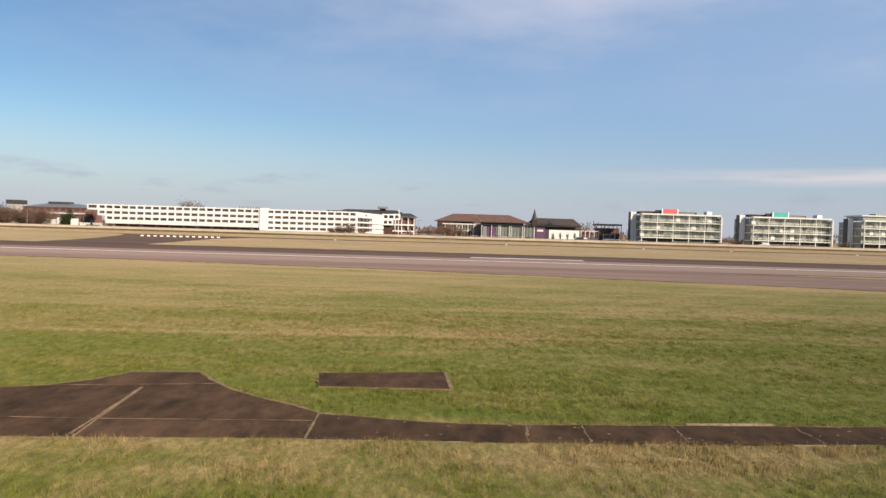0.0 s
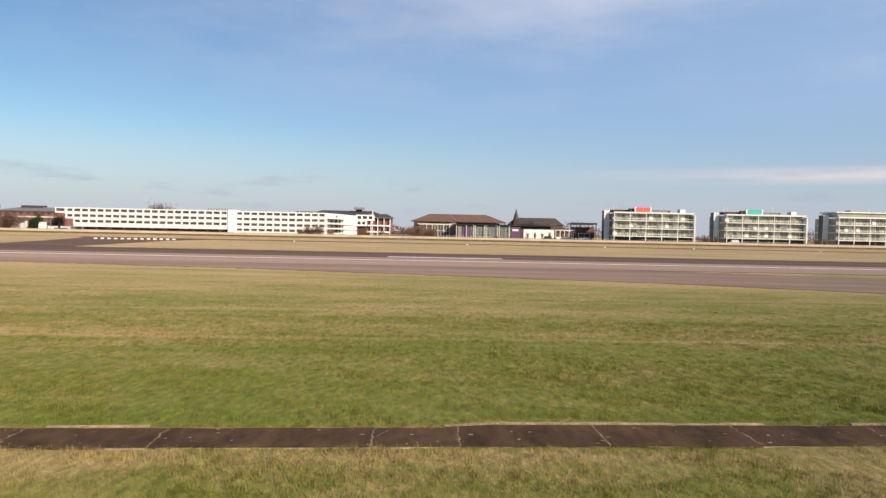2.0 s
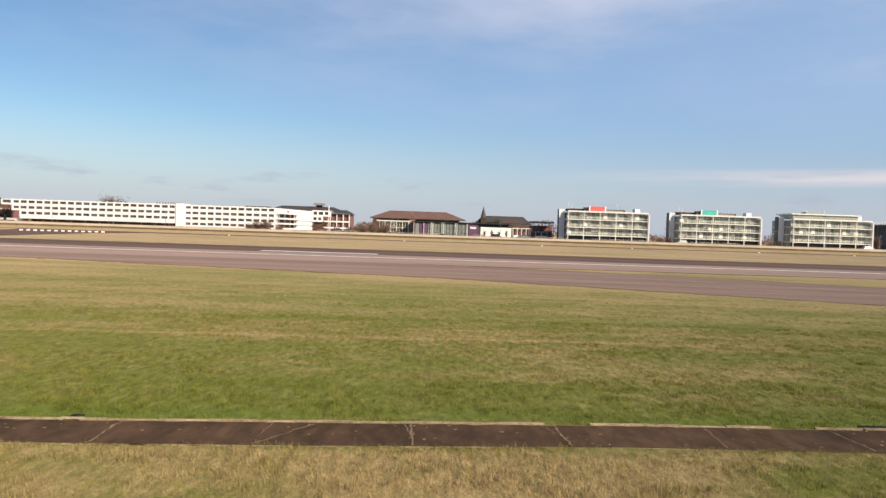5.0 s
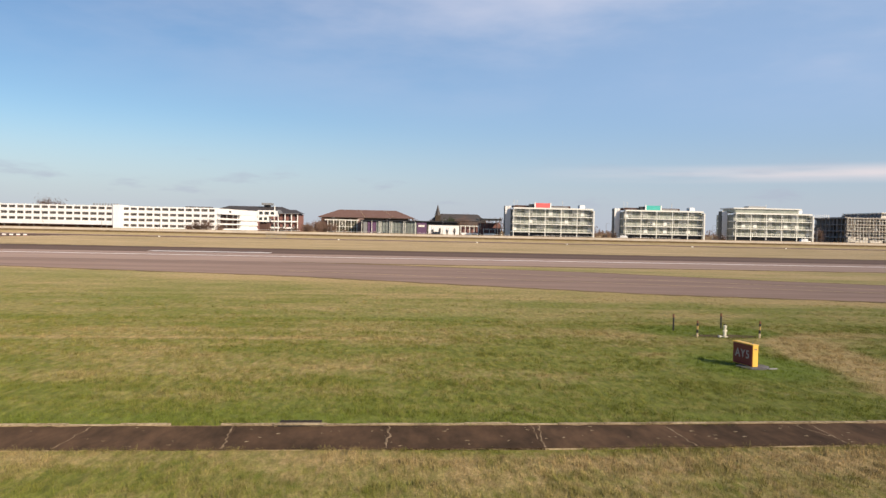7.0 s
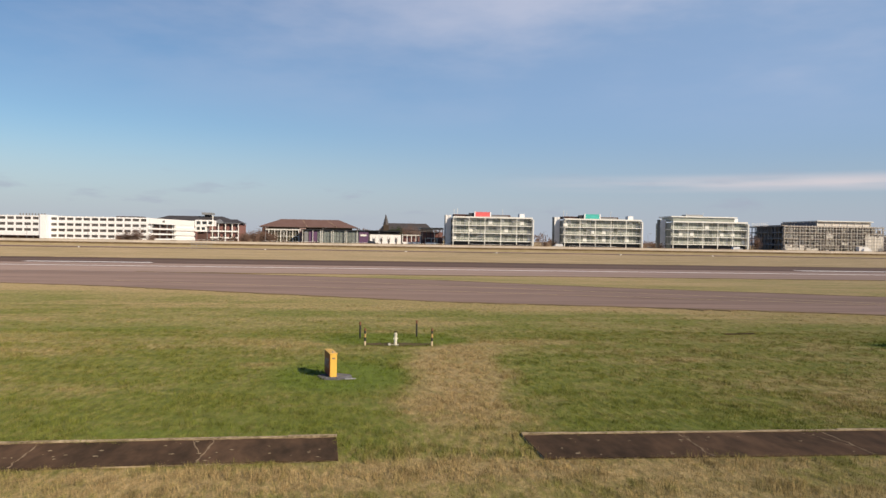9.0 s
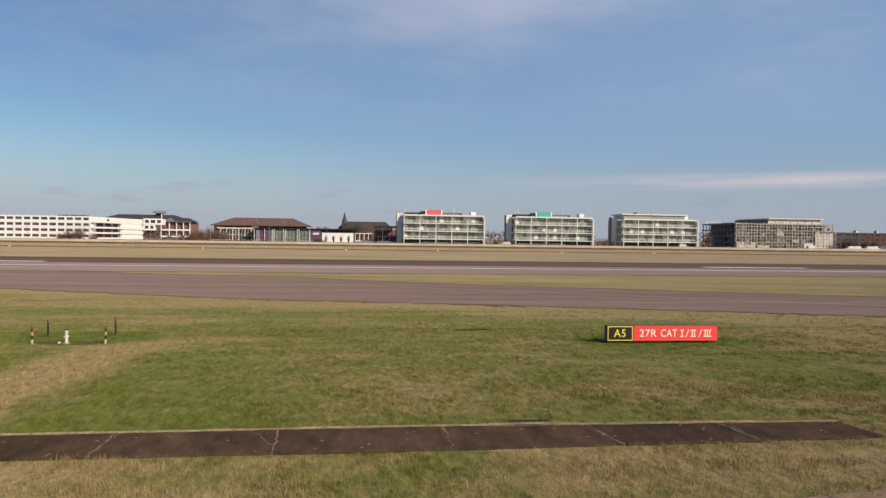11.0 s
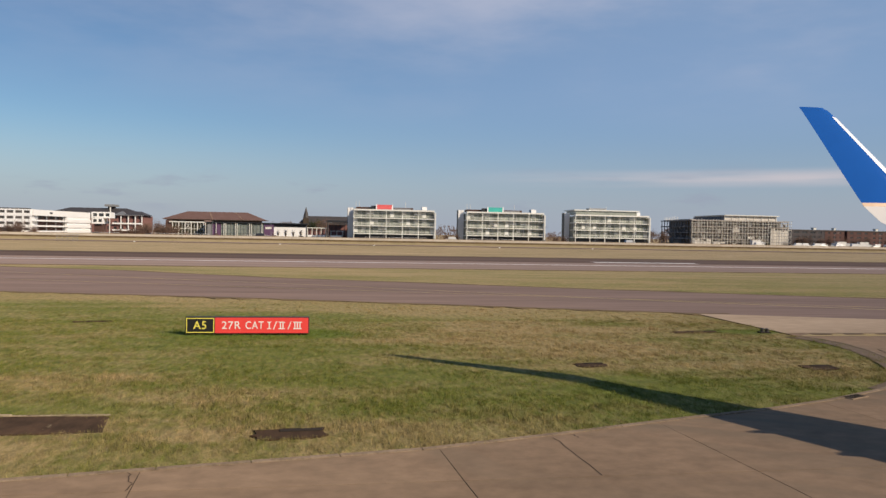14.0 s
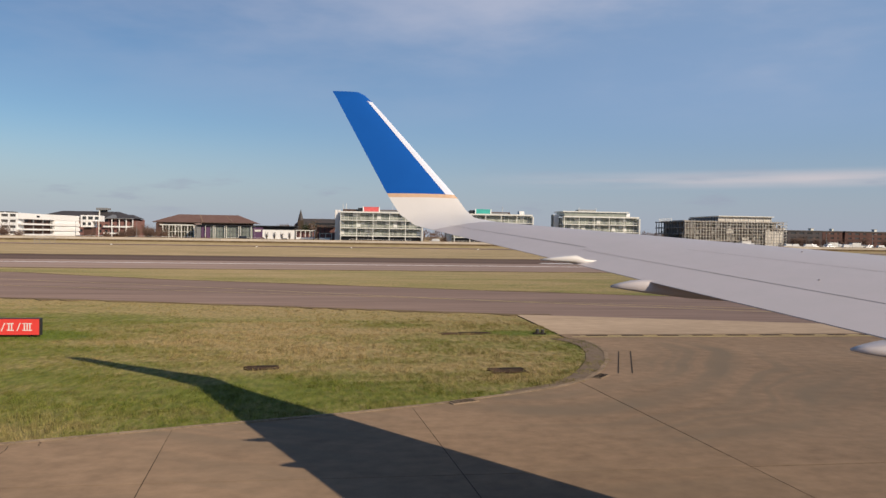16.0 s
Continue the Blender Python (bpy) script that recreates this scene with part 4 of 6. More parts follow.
def cover(x, y, rx, ry, turn):
    root = thing("pit_cover", "sunken iron and tarmac pit cover in the grass", "manhole", (x, y, 0), turn, "pit covers in the grass")
    rim = []
    for k in range(20):
        a = math.tau * (k + 0.5) / 20
        q = max(abs(math.cos(a)), abs(math.sin(a)))
        s = (0.86 + 0.10 * math.sin(k * 2.3 + x)) / q ** 0.8
        rim.append((math.cos(a) * s * rx, math.sin(a) * s * ry))
    bm = sheet(rim, 0.02, 0.05)
    part("patch", bm, OLD_TAR, root)
    part("frame", block(-rx * 0.25, rx * 0.8, ry * 0.25, ry * 0.6, -0.03, 0.05, 0.01), IRON, root)


for (px, py), rx, ry in PITS:
    cover(px, py, rx, ry, 4)
edge_box = thing("edge_light", "low dark taxiway light box on the verge", "light", (66.6, 37.9, 0))
part("plinth", block(-0.32, 0.32, -0.2, 0.2, -0.04, 0.06, 0.015), IRON, edge_box)
part("housing", tube(bmesh.new(), (-0.12, 0, 0.05), (-0.12, 0, 0.26), 0.11, 0.08, 14), BLACK_PAINT, edge_box)
part("housing", tube(bmesh.new(), (0.17, 0, 0.05), (0.17, 0, 0.24), 0.11, 0.08, 14), BLACK_PAINT, edge_box)
for lx in (-0.16, 0.14):
    part("lens", tube(bmesh.new(), (lx, -0.12, 0.15), (lx, -0.09, 0.15), 0.045, None, 12), SEAL, edge_box, "dark glass lens")
slots = thing("slot_drain", "pair of dark slot gullies across the taxiway edge", "drain")
for gx, gy, turn in ((59.75, 21.72, 24), (65.65, 25.65, 50)):
    grate = thing("gully_grate", "dark iron grate in the taxiway gutter", "drain", (gx, gy, 0), turn, "grates in the gutter")
    part("frame", block(-0.48, 0.48, -0.2, 0.2, -0.02, 0.052), EDGE_STONE, grate)
    for k in range(9):
        part("bar", block(-0.42 + k * 0.095, -0.375 + k * 0.095, -0.16, 0.16, 0.05, 0.06), IRON, grate)
for dx in (0.0, 0.57):
    part("slot", sheet([(66.55 + dx, 26.25), (66.59 + dx, 26.23), (68.67 + dx, 31.59), (68.63 + dx, 31.61)], 0.03, 0.06), IRON, slots)


# ---- signs, hydrant, posts ----
def numeral(x, strokes, mid, half):
    """A Roman numeral with bars above and below, as one flat joined shape."""
    wide = strokes * 0.062 + 0.035
    rects = [(x - wide, x + wide, mid + half - 0.045, mid + half), (x - wide, x + wide, mid - half, mid - half + 0.045)]
    for k in range(strokes):
        s = x + (k - (strokes - 1) / 2) * 0.125
        rects.append((s - 0.028, s + 0.028, mid - half, mid + half))
    xs, zs = sorted({v for r in rects for v in r[:2]}), sorted({v for r in rects for v in r[2:]})
    bm, made = bmesh.new(), {}
    for a, b in zip(xs, xs[1:]):
        for lo, hi in zip(zs, zs[1:]):
            if any(r[0] <= (a + b) / 2 <= r[1] and r[2] <= (lo + hi) / 2 <= r[3] for r in rects):
                ring = []
                for p in ((a, lo), (b, lo), (b, hi), (a, hi)):
                    if p not in made:
                        made[p] = bm.verts.new((p[0], -0.026, p[1]))
                    ring.append(made[p])
                bm.faces.new(ring)
    return bm


def location_sign():
    root = thing("taxiway_sign", "long airfield sign, black and yellow beside bright red with white letters", "sign", (35.4, 37.35, 0), -0.2)
    w, d, z0, z1 = 6.0, 0.34, 0.07, 0.90
    part("cabinet", block(0, w, 0.0, d, z0, z1, 0.02), BLACK_PAINT, root, "dark enamelled cabinet")
    black = part("location_panel", block(0.03, 1.36, -0.02, 0.0, z0 + 0.03, z1 - 0.03), SIGN_BLACK, root, "black panel with a yellow border")
    red = part("instruction_panel", block(1.42, w - 0.04, -0.02, 0.0, z0 + 0.03, z1 - 0.03), SIGN_RED, root, "bright red panel")
    for x0, x1, a, b in ((0.05, 1.38, z0 + 0.05, z0 + 0.09), (0.05, 1.38, z1 - 0.09, z1 - 0.05), (0.05, 0.09, z0 + 0.09, z1 - 0.09), (1.34, 1.38, z0 + 0.09, z1 - 0.09)):
        part("border", block(x0, x1, -0.028, -0.02, a, b), LETTER_YELLOW, black)
    mid = (z0 + z1) / 2
    writing("A5", 0.56, LETTER_YELLOW, black, pose(0.71, -0.026, mid - 0.01, 90), wide=0.95)
    writing("27R", 0.54, LETTER_WHITE, red, pose(2.19, -0.026, mid - 0.01, 90), wide=1.0)
    writing("CAT", 0.54, LETTER_WHITE, red, pose(3.32, -0.026, mid - 0.01, 90), wide=0.80)
    for x, strokes in ((4.04, 1), (4.65, 2), (5.42, 3)):
        part("lettering", numeral(x, strokes, mid, 0.185), LETTER_WHITE, red)
    for x in (4.32, 5.03):
        bm = block(x - 0.025, x + 0.025, -0.03, -0.02, mid - 0.2, mid + 0.2)
        for v in bm.verts:
            v.co.x += (v.co.z - mid) * 0.38
        part("lettering", bm, LETTER_WHITE, red)
    for x in (0.5, 2.2, 3.9, 5.5):
        part("foot", block(x - 0.06, x + 0.06, 0.08, 0.26, -0.05, z0 + 0.01), IRON, root)


def stop_sign():
    root = thing("runway_exit_sign", "box sign with deep red lettered face and yellow enamel sides", "sign", (6.45, 29.5, 0), 12)
    w, l, z0, z1 = 0.25, 1.2, 0.05, 0.93
    part("cabinet", block(0, w, 0, l, z0, z1 - 0.03, 0.015), SIGN_YELLOW, root, "yellow enamelled box")
    part("lid", block(-0.03, w + 0.02, -0.02, l + 0.02, z1 - 0.03, z1, 0.01), SIGN_YELLOW, root)
    face = part("face", block(-0.02, -0.001, 0.03, l - 0.03, z0 + 0.03, z1 - 0.05), DEEP_RED, root, "deep red panel")
    # greyish-pink letters, duller than those of the long sign
    writing("AY5", 0.46, surface("dull_lettering", (0.50, 0.42, 0.40), 0.7, (0.36, 0.29, 0.28), 12, 3, 0.8), face, pose(-0.026, l / 2, (z0 + z1) / 2, 90, 0, -90), wide=1.0)
    part("label_plate", block(0.07, 0.19, -0.008, 0, 0.71, 0.77), KERB, root)
    part("eye_bolt", tube(bmesh.new(), (w / 2, 0.2, z1 - 0.01), (w / 2, 0.2, z1 + 0.05), 0.02), GREY_METAL, root)
    for y in (0.2, 1.0):
        part("foot", block(0.06, 0.18, y - 0.06, y + 0.06, 0.0, z0 + 0.01), IRON, root)
    rim = [(0.2 + 0.62 * (1 + 0.12 * math.sin(k * 1.9)) * math.cos(math.tau * k / 18), 0.25 + 0.55 * math.sin(math.tau * k / 18)) for k in range(18)]
    part("plinth", sheet(rim, 0.05, 0.09), surface("grey_plinth", (0.20, 0.20, 0.22), 0.8, (0.05, 0.045, 0.045), 7, 1.5, 1.0, space="World"), root, "worn grey concrete plinth")
    part("cable_cover", block(0.5, 0.9, -0.35, -0.24, 0.0, 0.04, 0.01), GREY_METAL, root)


location_sign()
stop_sign()


def marker_post():
    root = thing("marker_post", "short black marker post with pale and orange bands by the hydrant", "post", (7.75, 38.0, 0), 0, "posts round the hydrant")
    bands = ((0.0, 0.22, PALE_BAND), (0.22, 0.40, BLACK_PAINT), (0.40, 0.58, BAND_YELLOW), (0.58, 0.72, BLACK_PAINT), (0.72, 0.82, RUST_RED))
    for a, b, m in bands:
        part("band", tube(bmesh.new(), (0, 0, a - (0.05 if a == 0 else 0)), (0, 0, b), 0.05, None, 12), m, root)
    part("cap", tube(bmesh.new(), (0, 0, 0.82), (0, 0, 0.86), 0.054, 0.03, 12), RUST_RED, root)
    return root


post = marker_post()
copy_thing(post, pose(11.0, 38.0, 0, 0, 1.5, 40))


def dark_post():
    root = thing("dark_post", "plain dark timber post behind the hydrant", "post", (7.5, 40.6, 0), 0, "posts round the hydrant")
    part("shaft", tube(bmesh.new(), (0, 0, -0.05), (0, 0, 0.80), 0.05, 0.046, 12), BLACK_PAINT, root)
    part("cap", tube(bmesh.new(), (0, 0, 0.70), (0, 0, 0.87), 0.056, 0.05, 12), RUST_RED, root)
    return root


copy_thing(dark_post(), pose(10.5, 41.4, 0, 0, -1, 30))


def hydrant():
    root = thing("hydrant", "off-white pillar hydrant with side outlets on the grass", "hydrant", (9.23, 38.1, 0), 15)
    part("barrel", tube(bmesh.new(), (0, 0, -0.05), (0, 0, 0.52), 0.075, 0.065, 16), HYDRANT_PAINT, root)
    bm = bmesh.new()
    bmesh.ops.create_uvsphere(bm, u_segments=16, v_segments=8, radius=0.085)
    bmesh.ops.translate(bm, vec=(0, 0, 0.54), verts=bm.verts)
    part("bonnet", bm, HYDRANT_PAINT, root)
    part("flange", tube(bmesh.new(), (0, 0, 0.0), (0, 0, 0.04), 0.17, None, 16), HYDRANT_PAINT, root)
    part("outlet", tube(bmesh.new(), (-0.12, 0, 0.33), (-0.04, 0, 0.33), 0.035, 0.045, 12), HYDRANT_PAINT, root)
    part("outlet", tube(bmesh.new(), (0.12, 0, 0.33), (0.04, 0, 0.33), 0.035, 0.045, 12), HYDRANT_PAINT, root)
    part("spindle", tube(bmesh.new(), (0, 0, 0.6), (0, 0, 0.68), 0.025, None, 8), IRON, root)
    part("key_bar", tube(bmesh.new(), (-0.09, 0, 0.67), (0.09, 0, 0.67), 0.018, None, 8), IRON, root)
    part("valve_box", block(-0.36, -0.24, -0.06, 0.08, -0.02, 0.10, 0.01), HYDRANT_PAINT, root)


hydrant()
tub = thing("hydrant_pit", "bare earth hollow round the hydrant", "ground", kind="structure")
bm = bmesh.new()
bmesh.ops.create_circle(bm, cap_ends=True, segments=24, radius=1)
for v in bm.verts:
    v.co = Vector((9.4 + v.co.x * 1.7 * (1 + 0.08 * math.sin(v.co.y * 5)), 38.4 + v.co.y * 0.55, 0.02))
part("earth", bm, surface("bare_earth", (0.12, 0.085, 0.05), 0.95, (0.07, 0.06, 0.03), 9, 2, 0.9), tub)


# ---- perimeter ----
def perimeter():
    root = thing("perimeter_wall", "long low pale concrete wall along the airfield edge", "wall", kind="structure")
    unit = mesh_of("panel", block(0.02, 5.98, 0, 0.25, 1.7, 2.7), surface("wall_concrete", (0.62, 0.55, 0.46), 0.9, (0.48, 0.42, 0.35), 2, 0.2, 0.8, per_piece=0.08))
    for k in range(150):
        again("panel", unit, root, (-430 + k * 6, 345, 0))
    part("coping", block(-430, 470, 344.9, 345.35, 2.702, 2.82), PALE_CONCRETE, root)
    part("footing", block(-430, 470, 344.7, 345.6, -0.05, 1.69), soil, root, "dark stained footing")
    bank = bmesh.new()
    rows = [[bank.verts.new((x, y, z)) for y, z in ((341.0, -0.03), (343.2, 0.55), (344.69, 0.85))] for x in (-430, 470)]
    for k in range(2):
        bank.faces.new((rows[0][k], rows[1][k], rows[1][k + 1], rows[0][k + 1]))
    part("bank", bank, surface("straw_bank", (0.40, 0.31, 0.18), 0.95, (0.24, 0.20, 0.10), 3, 0.2, 0.9, space="World"), root, "low bank of dry grass against the footing")


perimeter()
pavement("public_road", [(-900, 346), (900, 346), (900, 369), (-900, 369)], 1.7, ASPHALT, "raised public road behind the perimeter wall", "road", 1.75)


# ---- buildings ----
def facade(root, x0, x1, y, z0, z1, cols, rows, trim, glass, depth=0.5, pier=0.5, sill=0.9, lintel=0.3, back=14.0, name="window"):
    """A front of bands and piers with panes set back behind them, on a solid core."""
    part("core", block(x0 + 0.1, x1 - 0.1, y + depth, y + back, z0, z1 - 0.15), trim, root)
    step, rise = (x1 - x0) / cols, (z1 - z0) / rows
    for r in range(rows):
        part("band", block(x0, x1, y, y + depth, z0 + r * rise, z0 + r * rise + sill), trim, root)
        if lintel:
            part("lintel", block(x0, x1, y + 0.02, y + depth, z0 + (r + 1) * rise - lintel, z0 + (r + 1) * rise - 0.002), trim, root)
    w = mesh_of("pier", block(-pier / 2, pier / 2, 0.004, depth, 0, rise - sill - lintel - 0.004), trim)
    g = mesh_of(name, block(pier / 2, step - pier / 2, depth - 0.12, depth - 0.04, 0, rise - sill - lintel - 0.004), glass)
    for r in range(rows):
        z = z0 + r * rise + sill + 0.002
        for c in range(cols + 1):
            again("pier", w, root, (min(max(x0 + c * step, x0 + pier / 2), x1 - pier / 2), y, z))
        for c in range(cols):
            again(name, g, root, (x0 + c * step, y, z))


def hotel():
    root = thing("hotel", "long white hotel with rows of ribbon windows above a dark undercroft", "building")
    facade(root, -226, -145.5, 374, 7.8333, 13.3, 21, 2, RENDER_WHITE, HOTEL_GLASS, pier=0.8, sill=0.95, lintel=0.52)
    facade(root, -222.17, -145.52, 374.004, 5.1, 7.83, 20, 1, RENDER_WHITE, HOTEL_GLASS, pier=0.8, sill=0.95, lintel=0.52)
    facade(root, -143, -97.2, 378, 2.4, 13.3, 12, 4, RENDER_WHITE, HOTEL_GLASS, pier=0.8, sill=0.95, lintel=0.52)
    part("stair_bay", block(-145.49, -142.9, 373.4, 388, 0, 13.9), RENDER_WHITE, root)
    facade(root, -231.2, -226.02, 374.1, 10.57, 13.29, 1, 1, RENDER_WHITE, HOTEL_GLASS, pier=0.5, sill=0.9, lintel=0.42, back=12)
    part("first_floor_band", block(-222, -145.5, 374.02, 386, 3.95, 5.098), RENDER_WHITE, root, "plain white band")
    # its dark colour stands in for the shade below the overhang
    part("undercroft", block(-219, -145.6, 379, 387, 0, 3.94), BRICK_AND_SHADE, root, "dark recessed ground floor")
    for k in range(11):
        part("column", tube(bmesh.new(), (-218 + k * 6.9, 375.0, 0), (-218 + k * 6.9, 375.0, 3.94), 0.16), GREY_METAL, root)
    part("sign_post", block(-228.6, -227.6, 372, 372.4, 0, 5.4), DARK_METAL, root)
    part("plinth", block(-143, -97.2, 378.2, 388, 0, 2.39), RENDER_WHITE, root)
    for k in range(14):
        part("vent", block(-141.6 + k * 3.15, -140.2 + k * 3.15, 378.1, 378.19, 1.2, 2.0), WIND_GLASS, root)
    part("roof", block(-226, -143, 376, 390, 13.302, 13.42), RENDER_CREAM, root)
    part("roof", block(-142.99, -97.2, 378.6, 390, 13.302, 13.42), RENDER_CREAM, root)
    for k in range(33):
        part("parapet_rib", block(-225.7 + k * 3.83, -225.35 + k * 3.83, 374.05 if k < 21 else 378.05, 374.5 if k < 21 else 378.5, 13.305, 13.62), RENDER_WHITE, root)
    for k in range(9):
        part("letter_bar", block(-157.5 + k * 1.4, -156.8 + k * 1.4, 380, 380.2, 13.5, 14.6), GREY_METAL, root)
    part("plant_room", block(-113, -101, 381, 388, 13.42, 14.0), SLATE, root)


def hotel_entrance():
    """The white side wing that runs back from the hotel's end, with balcony decks, and the small block at its far end."""
    root = thing("entrance_block", "white hotel side wing with balcony decks and dark recesses", "building", (-96.5, 378.2, 0), 79.6)
    # wall behind the decks, coloured dark in place of the recess shade
    part("core", block(0.3, 53.4, 2.2, 6, 0, 13.0), BRICK_AND_SHADE, root, "recessed wall coloured dark as shade")
    part("upper_wall", block(0, 53.9, 0, 6.2, 10.5, 13.3), RENDER_WHITE, root)
    part("end_wall", block(30, 53.9, 0.15, 6.1, 0, 10.49), RENDER_WHITE, root)
    for z0, z1 in ((2.5, 3.3), (5.1, 5.9), (7.7, 8.5)):
        part("balcony", block(0.5, 29.99, -0.7, 2.1, z0, z1, 0.06), RENDER_WHITE, root, "white balcony deck with a solid parapet")
        part("wall_band", block(30, 53.9, -0.45, 0.14, z0 - 0.2, z1 + 0.7, 0.1), RENDER_WHITE, root)
    for x in (4, 12, 20, 28):
        part("column", block(x, x + 0.4, 0.2, 0.6, 0, 10.49), GREY_METAL, root)
    part("hatch", block(14.2, 16.6, -0.08, 0, 11.5, 12.4), DARK_METAL, root)
    for k in range(6):
        part("recess_window", block(3 + k * 5, 6 + k * 5, 2.08, 2.19, 9.0, 10.2), WIND_GLASS, root)
    annexe = thing("annexe", "small white upper-floor block with square windows on a brick base", "building")
    facade(annexe, -87.4, -77.0, 435, 10.6, 14.0, 3, 1, RENDER_WHITE, WIND_GLASS, pier=0.9, sill=0.9, lintel=0.75, back=8)
    facade(annexe, -87.4, -81.0, 435.2, 7.4, 10.59, 2, 1, RENDER_WHITE, WIND_GLASS, pier=0.9, sill=0.9, lintel=0.6, back=8)
    part("base", block(-86.4, -81.6, 437, 443, 0, 7.39), BRICK_AND_SHADE, annexe)
    part("roof_post", block(-78.0, -77.5, 436, 436.4, 14.0, 16.8), WHITE_METAL, annexe)
    part("corner_post", block(-78.0, -77.6, 435.1, 435.5, 0, 10.58), WHITE_METAL, annexe)


def slate_hall():
    """The brick hall with a broad slate roof, a lantern and pale galleries."""
    root = thing("brick_building", "red brick building with dark slate roof and pale gallery bands", "building")
    facade(root, -112, -68.5, 472, 0, 13.0, 12, 4, BRICK, WIND_GLASS, pier=1.7, sill=1.1, lintel=0.4, back=24)
    part("roof", hip_roof(-124, -71, 472, 496, 13.1, 17.4, 10, 1.6), SLATE, root)
    part("lean_to_roof", hip_roof(-79, -67.5, 470.0, 490, 13.12, 15.6, 4, 0.4), SLATE, root)
    for z in (3.6, 7.6):
        part("gallery", block(-86, -69, 470.2, 472, z, z + 0.9), RENDER_WHITE, root, "pale gallery band")
    for x in (-81.4, -77.2, -73.2, -69.4):
        part("column", block(x, x + 0.5, 470.4, 470.9, 0, 12.8), RENDER_WHITE, root)
    part("gutter", block(-92, -68, 469.6, 470.2, 12.85, 13.15), GREY_METAL, root)
    part("vent_stem", block(-91.8, -88.2, 482, 486, 16.4, 18.3), SLATE, root)
    part("vent_cap", block(-93.2, -86.8, 480, 488, 18.3, 19.6), GREY_METAL, root, "grey louvred roof lantern")
    for x0, x1 in ((-85, -78),):
        part("roof_gable", hip_roof(x0, x1, 470.5, 480, 13.12, 15.4, 3, 0.2), GREY_METAL, root)


def pavilion():
    root = thing("pavilion", "wide low pavilion with a brown hipped roof and white framed front", "building")
    interior = surface("dim_interior", (0.045, 0.042, 0.028), 0.6, (0.16, 0.145, 0.09), 1.2, 0.4, 0.9)
    part("core", block(-54, 0, 466, 490, 0, 11.3), BRICK_AND_SHADE, root)
    part("roof", hip_roof(-55, 3, 464, 492, 11.4, 16.4, 11, 1.2), TILES, root)
    part("eaves_board", block(-55.5, 3.5, 462.9, 463.2, 11.0, 11.39), BARK, root)
    for (x0, x1) in ((-27, -31), (-9, -16)):
        part("ridge_rib", tube(bmesh.new(), (x0, 463, 11.6), (x1, 478, 16.3), 0.16), PALE_CONCRETE, root)
    part("eaves_beam", block(-51.5, -30.6, 461.5, 462.2, 9.3, 10.0), WHITE_METAL, root)
    for k in range(6):
        part("post", block(-49.9 + k * 3.58, -49.45 + k * 3.58, 461.6, 462.1, 0, 9.3), WHITE_METAL, root)
    for k in range(5):
        part("pane", block(-49.4 + k * 3.58, -46.4 + k * 3.58, 463.6, 463.7, 1.0, 9.2), interior, root)
        part("glazing_bar", block(-47.98 + k * 3.58, -47.82 + k * 3.58, 462.2, 462.5, 0.6, 9.3), WHITE_METAL, root)
    for a, b in ((5.6, 9.2), (9.2, 5.6)):
        part("brace", tube(bmesh.new(), (-42.2, 462.3, a), (-39.4, 462.3, b), 0.09, None, 6), WHITE_METAL, root)
    part("transom", block(-49.6, -31.8, 461.75, 462, 5.5, 5.75), WHITE_METAL, root)
    part("side_wall", block(-53.8, -50.2, 462.6, 465.9, 0, 10.8), BRICK_AND_SHADE, root)
    part("link_wall", block(-31.4, -27.6, 461.8, 465.9, 0, 10.8), surface("pinkish_render", (0.36, 0.25, 0.22), 0.9, (0.26, 0.18, 0.16), 2, 0.3, 0.8), root)


def terminal_mall():
    root = thing("glass_pavilion", "low glazed hall with purple panels and a flat dark roof", "building")
    tint = surface("teal_grey_glass", (0.15, 0.18, 0.165), 0.3, (0.26, 0.28, 0.25), 0.8, 0.2, 0.9, per_piece=0.3)
    part("core", block(-28.4, 29, 447.2, 465, 0, 9.3), SLATE, root)
    part("roof", block(-29, 30, 445.0, 466, 9.4, 9.95), DARK_METAL, root)
    for k in range(3):
        part("purple_panel", block(-27.2 + k * 2.6, -24.9 + k * 2.6, 446.3, 446.7, 0.5, 9.0), PURPLE if k else GREY_METAL, root)
    for k in range(13):
        x = -19.4 + k * 1.85
        part("pane", block(x + 0.08, x + 1.77, 446.4, 446.6, 0.5, 9.0), tint, root)
        part("mullion", block(x - 0.07, x + 0.07, 446.0, 446.5, 0, 9.3), GREY_METAL, root)
    for x in (-28.2, -22.3, -17.9, -16.9, -11.5, -10.5, -3.5, -2.5, 3.6):
        part("post", block(x, x + 0.3, 445.2, 445.6, 0, 9.3), WHITE_METAL, root)
    for z in (3.4, 6.2):
        part("rail", block(-19.4, 4.6, 446.1, 446.3, z, z + 0.14), GREY_METAL, root)
    part("end_panel", block(4.8, 10.4, 446, 446.8, 0, 9.2), PURPLE, root)
    part("sign_board", block(5.6, 9.2, 445.8, 445.99, 6.3, 7.5), WHITE_METAL, root)


